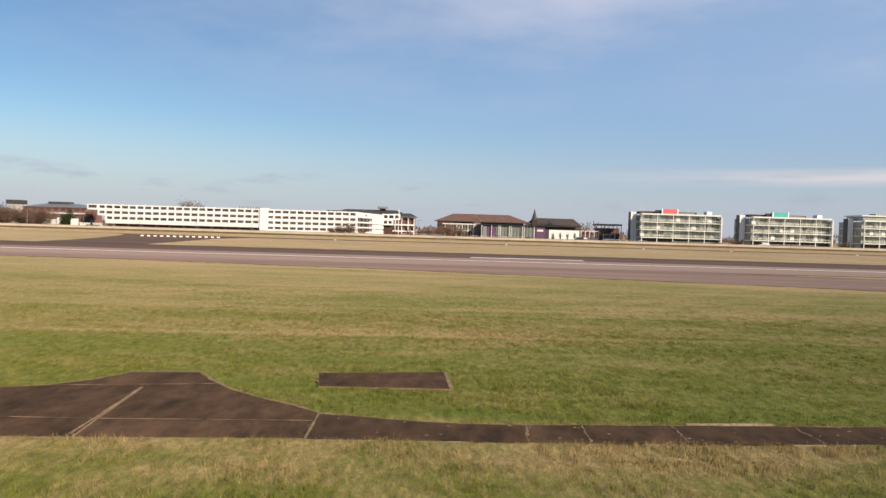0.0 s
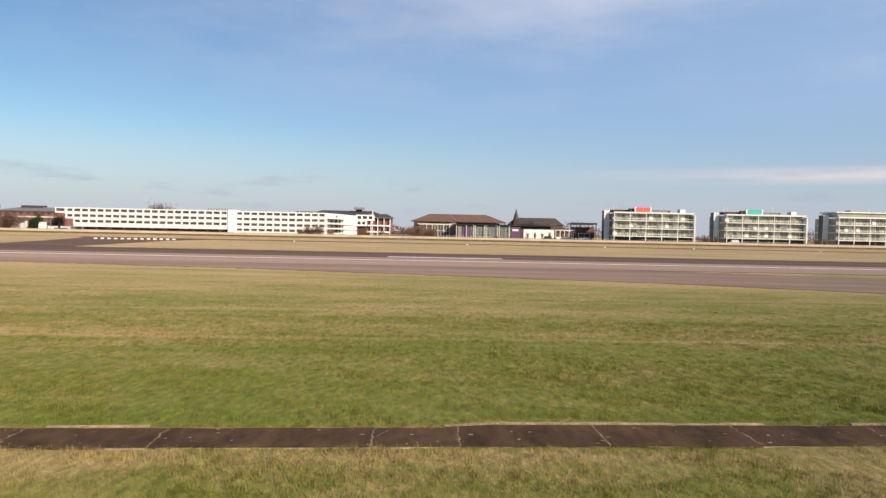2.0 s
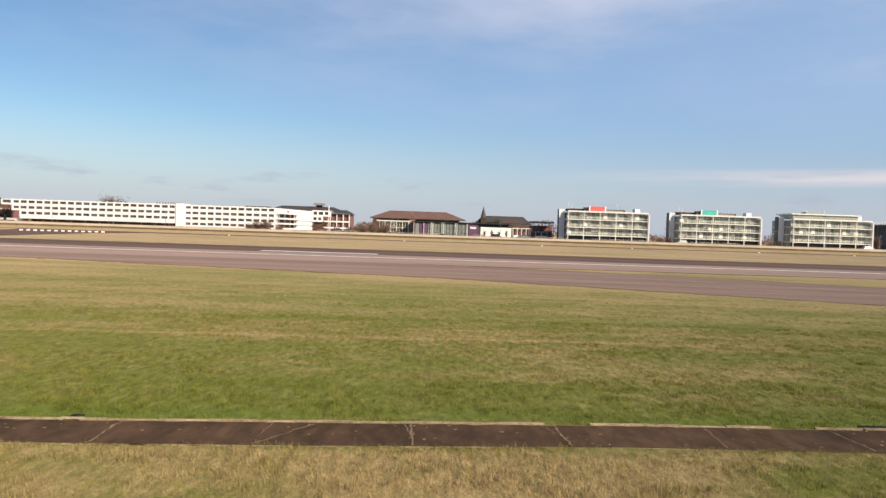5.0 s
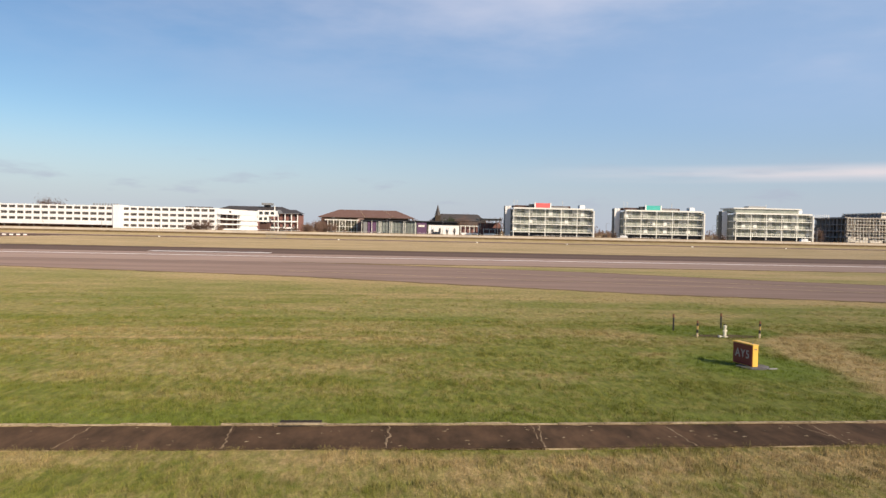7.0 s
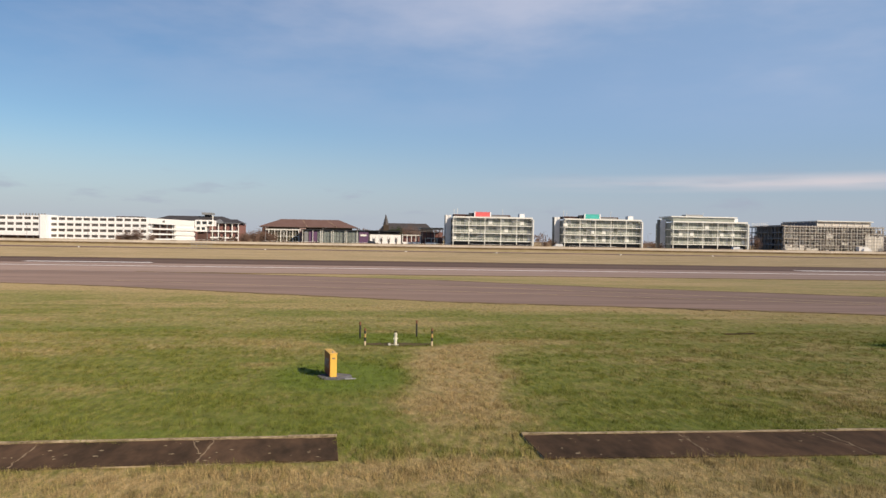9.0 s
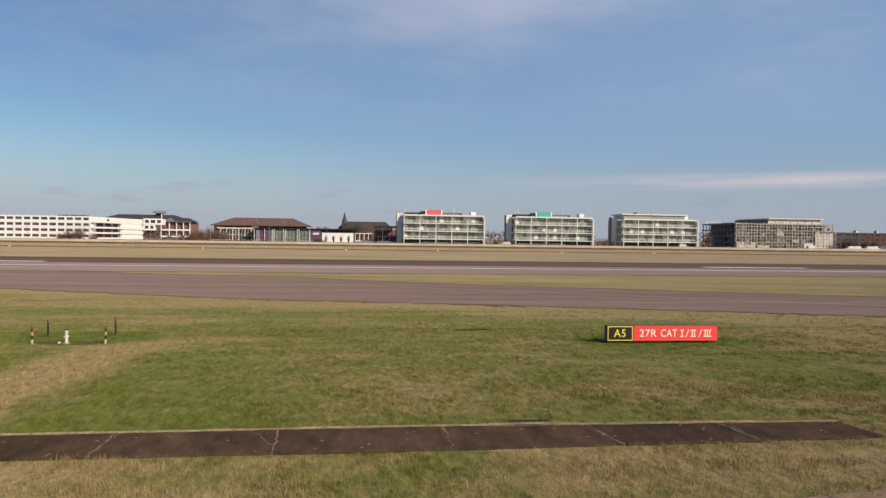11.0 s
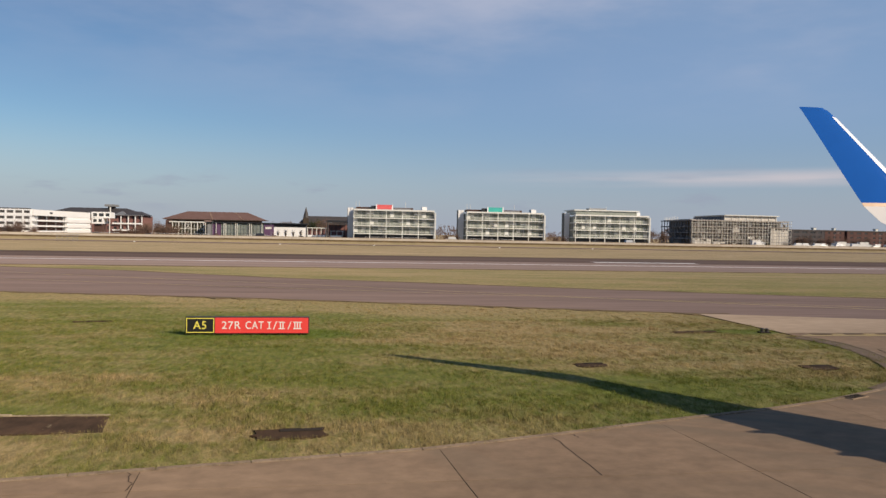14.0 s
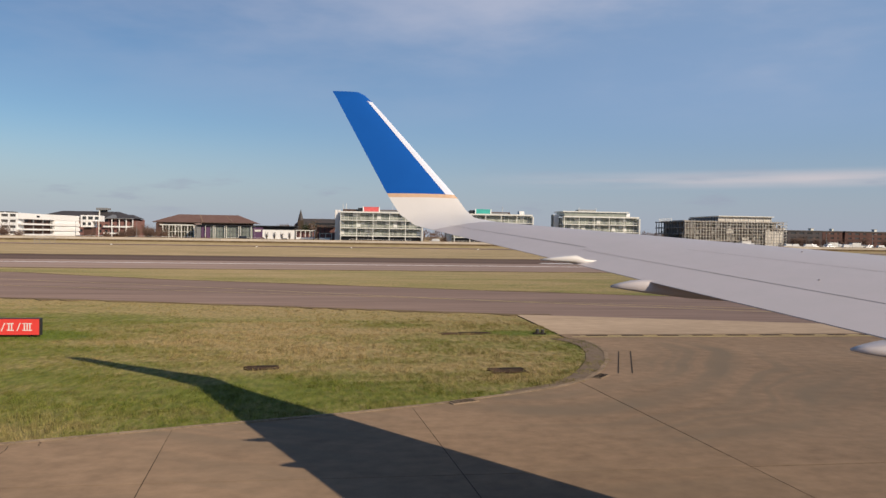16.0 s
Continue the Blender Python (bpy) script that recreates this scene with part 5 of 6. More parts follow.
def white_screen():
    root = thing("white_screen_wall", "white rendered wall with painted bare tree shapes", "wall", group="")
    part("wall", block(11.2, 29.2, 436, 437, 0, 7.6), RENDER_WHITE, root)
    for k in range(4):
        x = 13.6 + k * 4.3
        bm = bmesh.new()
        tube(bm, (x, 435.8, 0), (x, 435.8, 5.0 + k % 2), 0.3, 0.08, 8)
        for s in (-1, 1):
            tube(bm, (x, 435.8, 2.4), (x + s * 0.9, 435.8, 4.9), 0.16, 0.05, 6)
            tube(bm, (x, 435.8, 3.6), (x + s * 0.7, 435.8, 6.2), 0.12, 0.04, 6)
        part("climber", bm, BARK, root)
    part("coping", block(11.0, 29.4, 435.8, 437.2, 7.6, 7.9), DARK_METAL, root)


def court_frame(x0, x1, bays, top, panel):
    """An open white frame in front of a brick panel."""
    root = thing("court_frame", "open white timber frame before a brick panel", "frame", (x0, 436, 0), 0, "white frames before the court")
    wide = x1 - x0
    for k in range(bays + 1):
        part("post", block(k * wide / bays - 0.2, k * wide / bays + 0.2, 0, 0.4, 0, top), WHITE_METAL, root)
    part("beam", block(-0.4, wide + 0.4, -0.05, 0.45, top, top + 0.45), WHITE_METAL, root)
    part("brick_panel", block(0.3, wide - 0.3, 2.0, 8.0, 0, panel), BRICK, root)
    part("counter", block(0.2, wide - 0.6, -1.6, -0.6, 0, 3.4, 0.05), RENDER_WHITE, root)


court_frame(30.2, 40.6, 4, 7.2, 6.6)
court_frame(43.6, 50.4, 2, 5.6, 5.0)


def gatehouse():
    root = thing("gatehouse", "dark flat-roofed gate building with slim columns", "building")
    part("core", block(42, 54, 440, 452, 0, 9.5), BRICK, root)
    part("roof", block(41, 54, 434, 454, 11.0, 12.0), DARK_METAL, root)
    
    for k in range(6):
        part("column", block(41.5 + k * 2.4, 41.8 + k * 2.4, 434.5, 434.9, 0, 11.0), DARK_METAL, root)


def office(x0, y, z1, sign, label, setback=False):
    """A glass office block behind a frame of slim cream slabs and posts, five bays wide."""
    root = thing("office_block", label, "building")
    cols, x1, ground = 5, x0 + 43.7, 4.8
    rows = 3
    step, rise = (x1 - x0) / cols, (z1 - ground) / rows
    part("core", block(x0 + 0.5, x1 - 0.5, y + 3.0, y + 26, 0, z1 - 0.4), GREEN_GLASS, root)
    part("ground_floor", block(x0 + 0.3, x1 - 0.3, y + 2.4, y + 2.99, 0, ground - 0.3), DARK_METAL, root, "dark recessed ground floor")
    for r in range(rows + 1):
        z = ground + r * rise
        part("floor_slab", block(x0, x1, y, y + 3.2, z - 0.25, z + (0.2 if r < rows else 0.55)), RENDER_CREAM, root)
    pane = mesh_of("pane", block(0.10, step / 4 - 0.10, 2.6, 2.7, 0.25, rise - 0.3), GREEN_GLASS)
    rail = mesh_of("rail", block(0.2, step - 0.2, 0.1, 0.16, 1.15, 1.3), RENDER_CREAM)
    shelf = mesh_of("sun_shelf", block(0.2, step - 0.2, 1.4, 2.2, rise - 1.15, rise - 1.02), RENDER_CREAM)
    blind = mesh_of("blind", block(0.16, step / 4 - 0.16, 2.3, 2.4, rise * 0.5, rise - 0.35), RENDER_CREAM)
    deep = mesh_of("blind", block(0.16, step / 4 - 0.16, 2.3, 2.4, rise * 0.15, rise - 0.35), RENDER_CREAM)
    post = mesh_of("mullion", block(-0.17, 0.17, 0.05, 0.4, 0.21, rise - 0.26), RENDER_CREAM)
    thin = mesh_of("glazing_bar", block(-0.07, 0.07, 2.45, 2.6, 0.21, rise - 0.26), RENDER_CREAM)
    pick = random.Random(int(x0))
    for r in range(rows):
        z = ground + r * rise
        for c in range(cols):
            at = (x0 + c * step, y, z)
            again("rail", rail, root, at)
            again("sun_shelf", shelf, root, at)
            for q in range(4):
                spot = (at[0] + q * step / 4, y, z)
                again("pane", pane, root, spot)
                again("glazing_bar", thin, root, spot)
                roll = pick.random()
                if roll < 0.36:
                    again("blind", deep if roll < 0.12 else blind, root, spot)
        for c in range(cols + 1):
            again("mullion", post, root, (min(max(x0 + c * step, x0 + 0.17), x1 - 0.17), y, z))
    for c in range(cols + 1):
        x = min(max(x0 + c * step, x0 + 0.2), x1 - 0.2)
        part("pillar", block(x - 0.2, x + 0.2, y + 0.05, y + 0.45, 0, ground - 0.26), RENDER_CREAM, root)
    part("end_frame", block(x1 + 0.01, x1 + 0.7, y - 0.3, y + 24, 0, z1 - 0.6), RENDER_CREAM, root)
    top = z1 + 0.56
    if setback:
        part("penthouse", block(x0 + 1.5, x1 - 6, y + 4, y + 20, top, top + 2.2), GREEN_GLASS, root)
        part("upper_roof", block(x0 + 0.2, x1 - 4.6, y + 3, y + 21, top + 2.2, top + 2.8), RENDER_CREAM, root)
        part("lift_room", block(x1 - 6.5, x1 - 3.6, y + 4.5, y + 8, top, top + 2.0), RENDER_WHITE, root)
        part("plant", block(x0 + 11, x0 + 21, y + 8, y + 14, top + 2.8, top + 3.9), GREY_METAL, root)
        for k in (11, 21):
            part("mast", tube(bmesh.new(), (x0 + k, y + 8, top + 2.8), (x0 + k, y + 8, top + 5), 0.1), WHITE_METAL, root)
    else:
        part("plant_screen", block(x0 + 1.5, x1 - 11, y + 7, y + 16, top, top + 1.3), BRICK_AND_SHADE, root)
        part("plant", block(x0 + 9.4, x0 + 12, y + 4.5, y + 6.8, top, top + 2.0), DARK_METAL, root)
        part("plant", block(x0 + 21, x0 + 31, y + 5, y + 6.8, top, top + 0.9), GREY_METAL, root)
        part("lift_room", block(x1 - 6.6, x1 - 3.8, y + 3.5, y + 8, top, top + 1.9), RENDER_WHITE, root)
        for k in (1.4, 3.2, 28.5):
            part("mast", tube(bmesh.new(), (x0 + k, y + 8, top), (x0 + k, y + 8, top + 4.4), 0.11), WHITE_METAL, root)
        if sign:
            part("sign_box", block(x0 + 12.6, x0 + 20.6, y + 3.5, y + 5, top, top + 2.6), sign, root, "plain coloured sign board on the roof")
            part("sign_end", block(x0 + 12.0, x0 + 12.58, y + 3.4, y + 5, top, top + 2.8), RENDER_WHITE, root)
            part("sign_end", block(x0 + 20.62, x0 + 21.2, y + 3.4, y + 5, top, top + 2.8), RENDER_WHITE, root)
    part("stair_tower", block(x0 - 2.9, x0 + 0.2, y + 11, y + 15.5, 0, z1 + 1.5), RENDER_WHITE, root, "white rendered stair tower")
    part("tower_cladding", block(x0 - 3.02, x0 - 2.902, y + 11.02, y + 15.5, 0, z1 + 1.4), DARK_METAL, root, "black cladding on the tower side")
    for r in range(rows):
        z = ground + r * rise
        part("side_slab", block(x0 - 0.05, x0 + 0.6, y + 3.21, y + 24, z - 0.2, z + 0.2), RENDER_CREAM, root)
        for k in range(5):
            part("side_mullion", block(x0 + 0.30, x0 + 0.48, y + 4 + k * 4, y + 4.2 + k * 4, z + 0.21, z + rise - 0.21), GREY_METAL, root)


def scaffolded_block():
    root = thing("unfinished_block", "unfinished frame building half wrapped in pale sheeting and scaffolding", "building")
    pick = random.Random(5)
    # dark blue-grey that paints the shade of the west flank into its colour
    dark = surface("flank_shade", (0.085, 0.095, 0.12), 0.6, (0.14, 0.145, 0.16), 2, 0.2, 0.8)
    stained = surface("stained_concrete", (0.50, 0.45, 0.40), 0.85, (0.33, 0.29, 0.26), 1.2, 0.15, 0.9)
    gauze = surface("pale_sheeting", (0.62, 0.58, 0.52), 0.7, (0.44, 0.41, 0.37), 1.5, 0.3, 0.9, per_piece=0.14)
    blockwork = surface("raw_blockwork", (0.34, 0.295, 0.26), 0.9, (0.18, 0.155, 0.14), 1.2, 0.2, 0.9)
    for r in range(5):
        z = r * 4.0 + 1.4
        part("floor_slab", block(275, 344, 452, 476, z - 0.3, z + 0.3), stained, root)
        part("floor_slab", block(275, 300, 476.1, 497, z - 0.3, z + 0.3), stained, root)
        # strip added along the slab edge to darken the sunless flank
        part("flank_shade_strip", block(274.75, 274.99, 452.2, 497, z - 0.35, z + 0.35), dark, root)
        if r < 4:
            for k in range(20):
                part("column", block(275.3 + k * 3.58, 275.75 + k * 3.58, 452.6, 453.1, z + 0.3, z + 3.7), stained, root)
            for k in range(11):
                part("column", block(275.1, 275.5, 454 + k * 4.2, 454.5 + k * 4.2, z + 0.3, z + 3.7), dark, root)
                if pick.random() < 0.5:
                    part("infill", block(276.2, 276.5, 454.8 + k * 4.2, 457.6 + k * 4.2, z + 0.3, z + pick.choice((1.2, 2.0, 3.7))), dark, root)
            for k in range(19):
                if pick.random() < 0.55:
                    part("infill", block(276.4 + k * 3.58, 278.8 + k * 3.58, 454.5, 454.8, z + 0.3, z + pick.choice((1.4, 2.2, 3.7))), gauze if pick.random() < 0.6 else blockwork, root)
    part("roof_slab", block(299.6, 338.6, 455, 497, 21.0, 21.5), WHITE_METAL, root)
    part("penthouse", block(300.3, 338, 457, 496, 17.7, 21.0), gauze, root, "pale sheeted top floor")
    for k in range(8):
        part("roof_post", block(300.4 + k * 5.3, 300.7 + k * 5.3, 456.6, 456.9, 17.7, 21.0), WHITE_METAL, root)
    for k in range(10):
        part("roof_post", block(299.9, 300.2, 457 + k * 4.2, 457.4 + k * 4.2, 17.7, 21.0), dark, root)
        # dark panels added as the shaded side of the top floor
        part("flank_shade_panel", block(300.21, 300.29, 457.5 + k * 4.2, 461.0 + k * 4.2, 17.9, 20.6), dark, root)
    part("inner_wall", block(281, 342, 459, 474, 0, 17.3), blockwork, root)
    part("inner_wall", block(280, 299, 474.1, 495, 0, 17.3), dark, root)
    for k in range(9):
        y = 474 + k * 2.4
        part("brace", tube(bmesh.new(), (275.8, y, 17.65), (276.6, y + 1.2, 20.0), 0.2, None, 6), WHITE_METAL, root)
    part("roof_ledge", block(277, 281, 458, 494, 17.71, 18.3), stained, root)
    for a, w, z0, z1 in ((275.5, 14, 1.2, 6.2), (290, 9, 1.2, 4.4), (330, 13, 1.2, 13.0), (314, 6, 5.6, 9.0), (303, 5, 9.6, 13.2)):
        for k in range(int(w / 1.6)):
            top = z1 - pick.uniform(0, 2.2)
            part("sheeting", block(a + 1.6 * k, a + 1.5 + 1.6 * k, 451.0, 451.15, z0 + pick.uniform(0, 0.6), top), gauze, root, "pale plastic sheeting")
    for k in range(35):
        part("standard", tube(bmesh.new(), (274.9 + k * 2.05, 450.7, 0), (274.9 + k * 2.05, 450.7, 17.6 + pick.uniform(0, 1.4)), 0.10, None, 6), WHITE_METAL, root)
    for r in range(9):
        part("ledger", tube(bmesh.new(), (274.5, 450.6, 1.9 + r * 2.0), (345.5, 450.6, 1.9 + r * 2.0), 0.08, None, 6), GREY_METAL, root)
        if r % 2:
            part("walk_board", block(274.5, 345, 451.4, 451.95, 1.6 + r * 2.0, 1.85 + r * 2.0), gauze, root)


def terrace(x0, x1, y, label, brick):
    root = thing("brick_terrace", label, "building")
    facade(root, x0, x1, y, 0, 12.6, max(3, int((x1 - x0) / 6)), 4, brick, WIND_GLASS, pier=2.4, sill=1.4, lintel=0.6, back=18)
    part("roof", block(x0 - 0.4, x1 + 0.4, y - 0.4, y + 18, 12.602, 13.4), SLATE, root)


hotel()
hotel_entrance()
slate_hall()
pavilion()
terminal_mall()
white_screen()
gatehouse()
office(55.4, 400, 17.4, SIGN_CORAL, "glass office block with cream slabs and a coral roof sign")
office(117, 400, 17.4, SIGN_TEAL, "glass office block with cream slabs and a teal roof sign")
office(178.8, 400, 17.2, None, "cream-framed glass office block with a set-back top floor", True)
scaffolded_block()
terrace(352, 396, 488, "long sooty terrace with a flat slate roof", surface("sooty_wall", (0.085, 0.078, 0.085), 0.9, (0.13, 0.115, 0.115), 1.5, 0.1, 0.9))
dull = surface("dull_brick", (0.165, 0.095, 0.084), 0.9, (0.11, 0.068, 0.062), 2, 0.2, 0.9, per_piece=0.1)
for tx, wide in ((397, 15.5), (414, 19), (434.5, 17), (453, 22)):
    terrace(tx, tx + wide, 488 + tx % 3, "brick terrace house block beyond the unfinished building", dull)


def rooftop_hut(x, y, wide):
    root = thing("rooftop_hut", "small pale plant hut on a terrace roof", "hut", (x, y, 13.38), 0, "plant huts on the roofs")
    part("wall", block(-wide / 2, wide / 2, 0, 3, 0, 1.5, 0.04), RENDER_CREAM, root)
    part("roof", block(-wide / 2 - 0.2, wide / 2 + 0.2, -0.2, 3.2, 1.502, 1.7), GREY_METAL, root)


for hx, wide in ((366, 2.6), (369.5, 1.6), (391, 2.2), (407, 1.4), (441, 2.0)):
    rooftop_hut(hx, 492, wide)


def shed(x, y, wide, tall, label):
    root = thing("shed", label, "shed", (x, y, 0), 0, "low sheds by the road")
    tall += 1.65
    part("wall", block(0, wide, 0, 6, -0.05, tall), RENDER_CREAM, root)
    part("roof", hip_roof(0, wide, 0, 6, tall + 0.002, tall + 0.7, 1.5, 0.3), GREY_METAL, root)
    part("door", block(wide * 0.6, wide * 0.6 + 2.2, -0.06, -0.002, 1.0, tall * 0.75), DARK_METAL, root)


shed(329.1, 384, 8.0, 2.3, "low pale shed with a grey roof beside the road")
shed(339.5, 386, 13.0, 2.0, "long pale flat shed beside the road")


def court_block():
    """The brick block among the trees, with its grey roof and a pale plant room."""
    root = thing("brick_building", "weathered brick block with a grey roof among bare trees", "building")
    facade(root, -292, -256, 430, 0, 11.6, 9, 4, BRICK, HOTEL_GLASS, pier=1.4, sill=1.2, lintel=0.5, back=20)
    part("band", block(-292.1, -255.9, 429.7, 430, 8.4, 9.1), RENDER_CREAM, root, "pale string course")
    part("parapet_band", block(-292.2, -255.8, 429.6, 430.2, 11.6, 12.1), BRICK, root)
    part("roof", hip_roof(-292, -256, 430, 450, 12.1, 14.4, 9), GREY_METAL, root)
    part("roof_plant", block(-282, -270, 438, 444, 14.0, 15.4), SLATE, root)
    part("stair_tower", block(-299, -292.3, 428, 440, 0, 12.8), surface("weathered_render", (0.50, 0.47, 0.42), 0.85, (0.36, 0.33, 0.30), 2, 0.2, 0.8), root, "weathered rendered stair tower")
    part("plant_deck", block(-302, -294, 430, 438, 13.2, 15.6), SLATE, root)


court_block()


def white_lodge():
    root = thing("lodge", "low white flat-roofed lodge with a gate pillar beside the hotel", "building")
    part("wall", block(-236.0, -222.5, 377, 384, 0, 3.6), RENDER_WHITE, root)
    part("roof", block(-236.4, -222.2, 376.6, 384.4, 3.602, 3.9), RENDER_WHITE, root)
    part("window", block(-233, -226, 376.9, 377, 2.0, 3.0), WIND_GLASS, root)
    part("gate_pillar", block(-239.2, -236.2, 374, 376, 0, 5.8), RENDER_WHITE, root)
    part("end_wall", block(-254.5, -247, 377, 380, 0, 5.2), RENDER_CREAM, root)
    part("end_pillar", block(-246.9, -245.4, 376, 378, 0, 6.0), RENDER_WHITE, root)


white_lodge()


def church():
    root = thing("church", "distant church with a pointed grey spire", "church")
    part("nave", block(20, 62, 585, 600, 0, 12), SLATE, root)
    part("nave_roof", hip_roof(20, 62, 585, 600, 12, 17.5, 5), SLATE, root)
    part("tower", block(22.6, 26.8, 583.4, 587.6, 0, 16), BARK, root)
    bm = bmesh.new()
    tube(bm, (24.7, 585.5, 16), (24.7, 585.5, 24.4), 2.3, 0.1, 8)
    part("spire", bm, SLATE, root)


church()


# ---- trees ----
def bare_tree(x, y, tall, seed, twig=TWIGS, name="bare_tree", label="leafless winter tree with a fine brown crown", dense=3400, fat=0.0055):
    rng = random.Random(seed)
    root = thing(name, label, "tree", (x, y, 0), 0, "roadside trees")
    bm = bmesh.new()
    tube(bm, (0, 0, -0.1), (0, 0, tall * 0.42), tall * 0.024, tall * 0.014, 8)
    tips = []
    for k in range(14):
        a, z = rng.uniform(0, math.tau), tall * rng.uniform(0.18, 0.42)
        r = tall * rng.uniform(0.08, 0.34)
        tip = Vector((math.cos(a) * r, math.sin(a) * r, z + tall * rng.uniform(0.15, 0.5)))
        tube(bm, (0, 0, z), tip, tall * 0.008, tall * 0.003, 5)
        tips.append(tip)
    part("trunk", bm, BARK, root)
    vs, fs = [], []
    for k in range(dense):
        c = rng.choice(tips) * rng.uniform(0.55, 1.05) + Vector((rng.gauss(0, 1), rng.gauss(0, 1), rng.gauss(0, 1))) * tall * 0.085
        c.z = max(c.z, tall * 0.08)
        d = Vector((rng.gauss(0, 1), rng.gauss(0, 1), rng.gauss(0.9, 1))).normalized() * tall * rng.uniform(0.03, 0.09)
        s = d.orthogonal().normalized() * tall * rng.uniform(0.6, 1.6) * fat
        n = len(vs)
        vs += [c - s, c + s, c + d]
        fs.append((n, n + 1, n + 2))
    me = bpy.data.meshes.new("crown")
    me.from_pydata(vs, [], fs)
    me.materials.append(twig)
    again("crown", me, root, (0, 0, 0))
    return root


rng = random.Random(9)
LODGE_TREES = [(-281, 374, 11.5), (-275, 378, 11), (-270, 374, 10), (-265, 376, 9.5), (-260, 373, 9), (-256, 376, 9.5), (-251.5, 379, 8.5), (-236, 388, 11), (-240, 392, 10.5)]
HOTEL_TREES = [(-189, 404, 18.5), (-105, 373, 8), (-100, 371, 9), (-109, 374, 6), (-94, 372, 6)]
PAVILION_TREES = [(-54.5, 398, 7.5), (-50, 402, 9), (-55, 412, 8.5), (-47, 416, 9.5), (-43, 410, 8), (-60, 440, 9), (-52, 440, 9.5), (-45, 445, 9), (-72, 430, 5.5), (-80, 432, 5), (-65, 428, 6), (-58, 385, 5), (-64, 376, 4), (-38, 440, 4.5), (-20, 432, 4), (12, 428, 4.2), (39, 520, 16), (46, 500, 12), (112, 404, 6), (107, 402, 6.5), (168, 402, 6), (174, 404, 6.5)]
EAST_TREES = [(250, 440, 11), (232, 436, 9), (236, 440, 10), (244, 450, 12), (346, 446, 9), (352, 447, 10), (363, 446, 9.5), (370, 448, 9), (384, 450, 9.5), (398, 450, 9), (350, 450, 9), (358, 452, 10), (366, 450, 9), (376, 455, 10), (392, 452, 9), (404, 455, 10), (418, 452, 9)]
for k, (x, y, tall) in enumerate(LODGE_TREES + HOTEL_TREES + PAVILION_TREES + EAST_TREES):
    bare_tree(x, y, tall * (1.12 if x < -248 else 1), 100 + k, dense=5200 if tall > 16 or x < -248 else 3000, fat=0.0085 if x < -248 else 0.0045)
bare_tree(-241, 376.5, 10, 61, EVERGREEN, "evergreen_tree", "dark evergreen tree beside the white lodge", 5200, 0.014)
bare_tree(32, 575, 16.5, 62, EVERGREEN, "evergreen_tree", "dark evergreen tree by the church", 2600, 0.009)


def far_woods():
    """The brown winter treeline behind the buildings, ragged at the top."""
    g = np.random.RandomState(31)
    count = 26000
    x = g.uniform(-900, 1000, count)
    top = 9 + 3.5 * np.sin(x * 0.021) + 2.5 * np.sin(x * 0.083 + 1) + 1.5 * np.sin(x * 0.31)
    z = top * g.uniform(0, 1, count) ** 0.8
    y = g.uniform(640, 690, count)
    s = g.uniform(0.3, 0.9, count)
    a = g.uniform(-0.5, 0.5, count)
    c = np.stack([x, y, z], 1)
    v = np.stack([c + np.stack([-s * 0.5, 0 * s, 0 * s], 1), c + np.stack([s * 0.5, 0 * s, 0 * s], 1), c + np.stack([a, 0 * s, s * 3.0], 1)], 1).reshape(-1, 3)
    me = bpy.data.meshes.new("far_woods")
    me.from_pydata(v.tolist(), [], np.arange(len(v)).reshape(-1, 3).tolist())
    me.materials.append(TWIGS)
    tagged(new("far_woods", me), "far brown line of leafless winter trees", "trees", kind="stuff")


far_woods()


# ---- road furniture and parked cars ----
def street_lamp(x, tall):
    root = thing("street_lamp", "slim grey street lamp along the public road", "lamp", (x, 363.5, 1.6), 0, "lamps along the road")
    part("pole", tube(bmesh.new(), (0, 0, -0.4), (0, 0, tall), 0.11, 0.06, 8), GREY_METAL, root)
    part("arm", tube(bmesh.new(), (0, 0, tall), (1.2, -0.6, tall + 0.25), 0.05, None, 6), GREY_METAL, root)
    part("head", block(1.0, 1.7, -0.8, -0.45, tall + 0.18, tall + 0.32), GREY_METAL, root)
    return root


def guard_rail(x, y, long):
    root = thing("guard_rail", "pale tubular guard rail beside the public road", "railing", (x, y, 1.7), 0, "rails along the road")
    for k in range(int(long / 2) + 1):
        part("post", tube(bmesh.new(), (k * 2, 0, -0.1), (k * 2, 0, 1.5), 0.06, None, 6), WHITE_METAL, root)
    for z in (0.8, 1.45):
        part("rail", tube(bmesh.new(), (0, 0, z), (int(long / 2) * 2, 0, z), 0.05, None, 6), WHITE_METAL, root)


for x, y, long in ((-74, 364, 20), (-40, 365, 26), (2, 364.5, 16), (26, 365, 22), (60, 364, 30), (110, 365, 24), (300, 364, 40)):
    guard_rail(x, y, long)


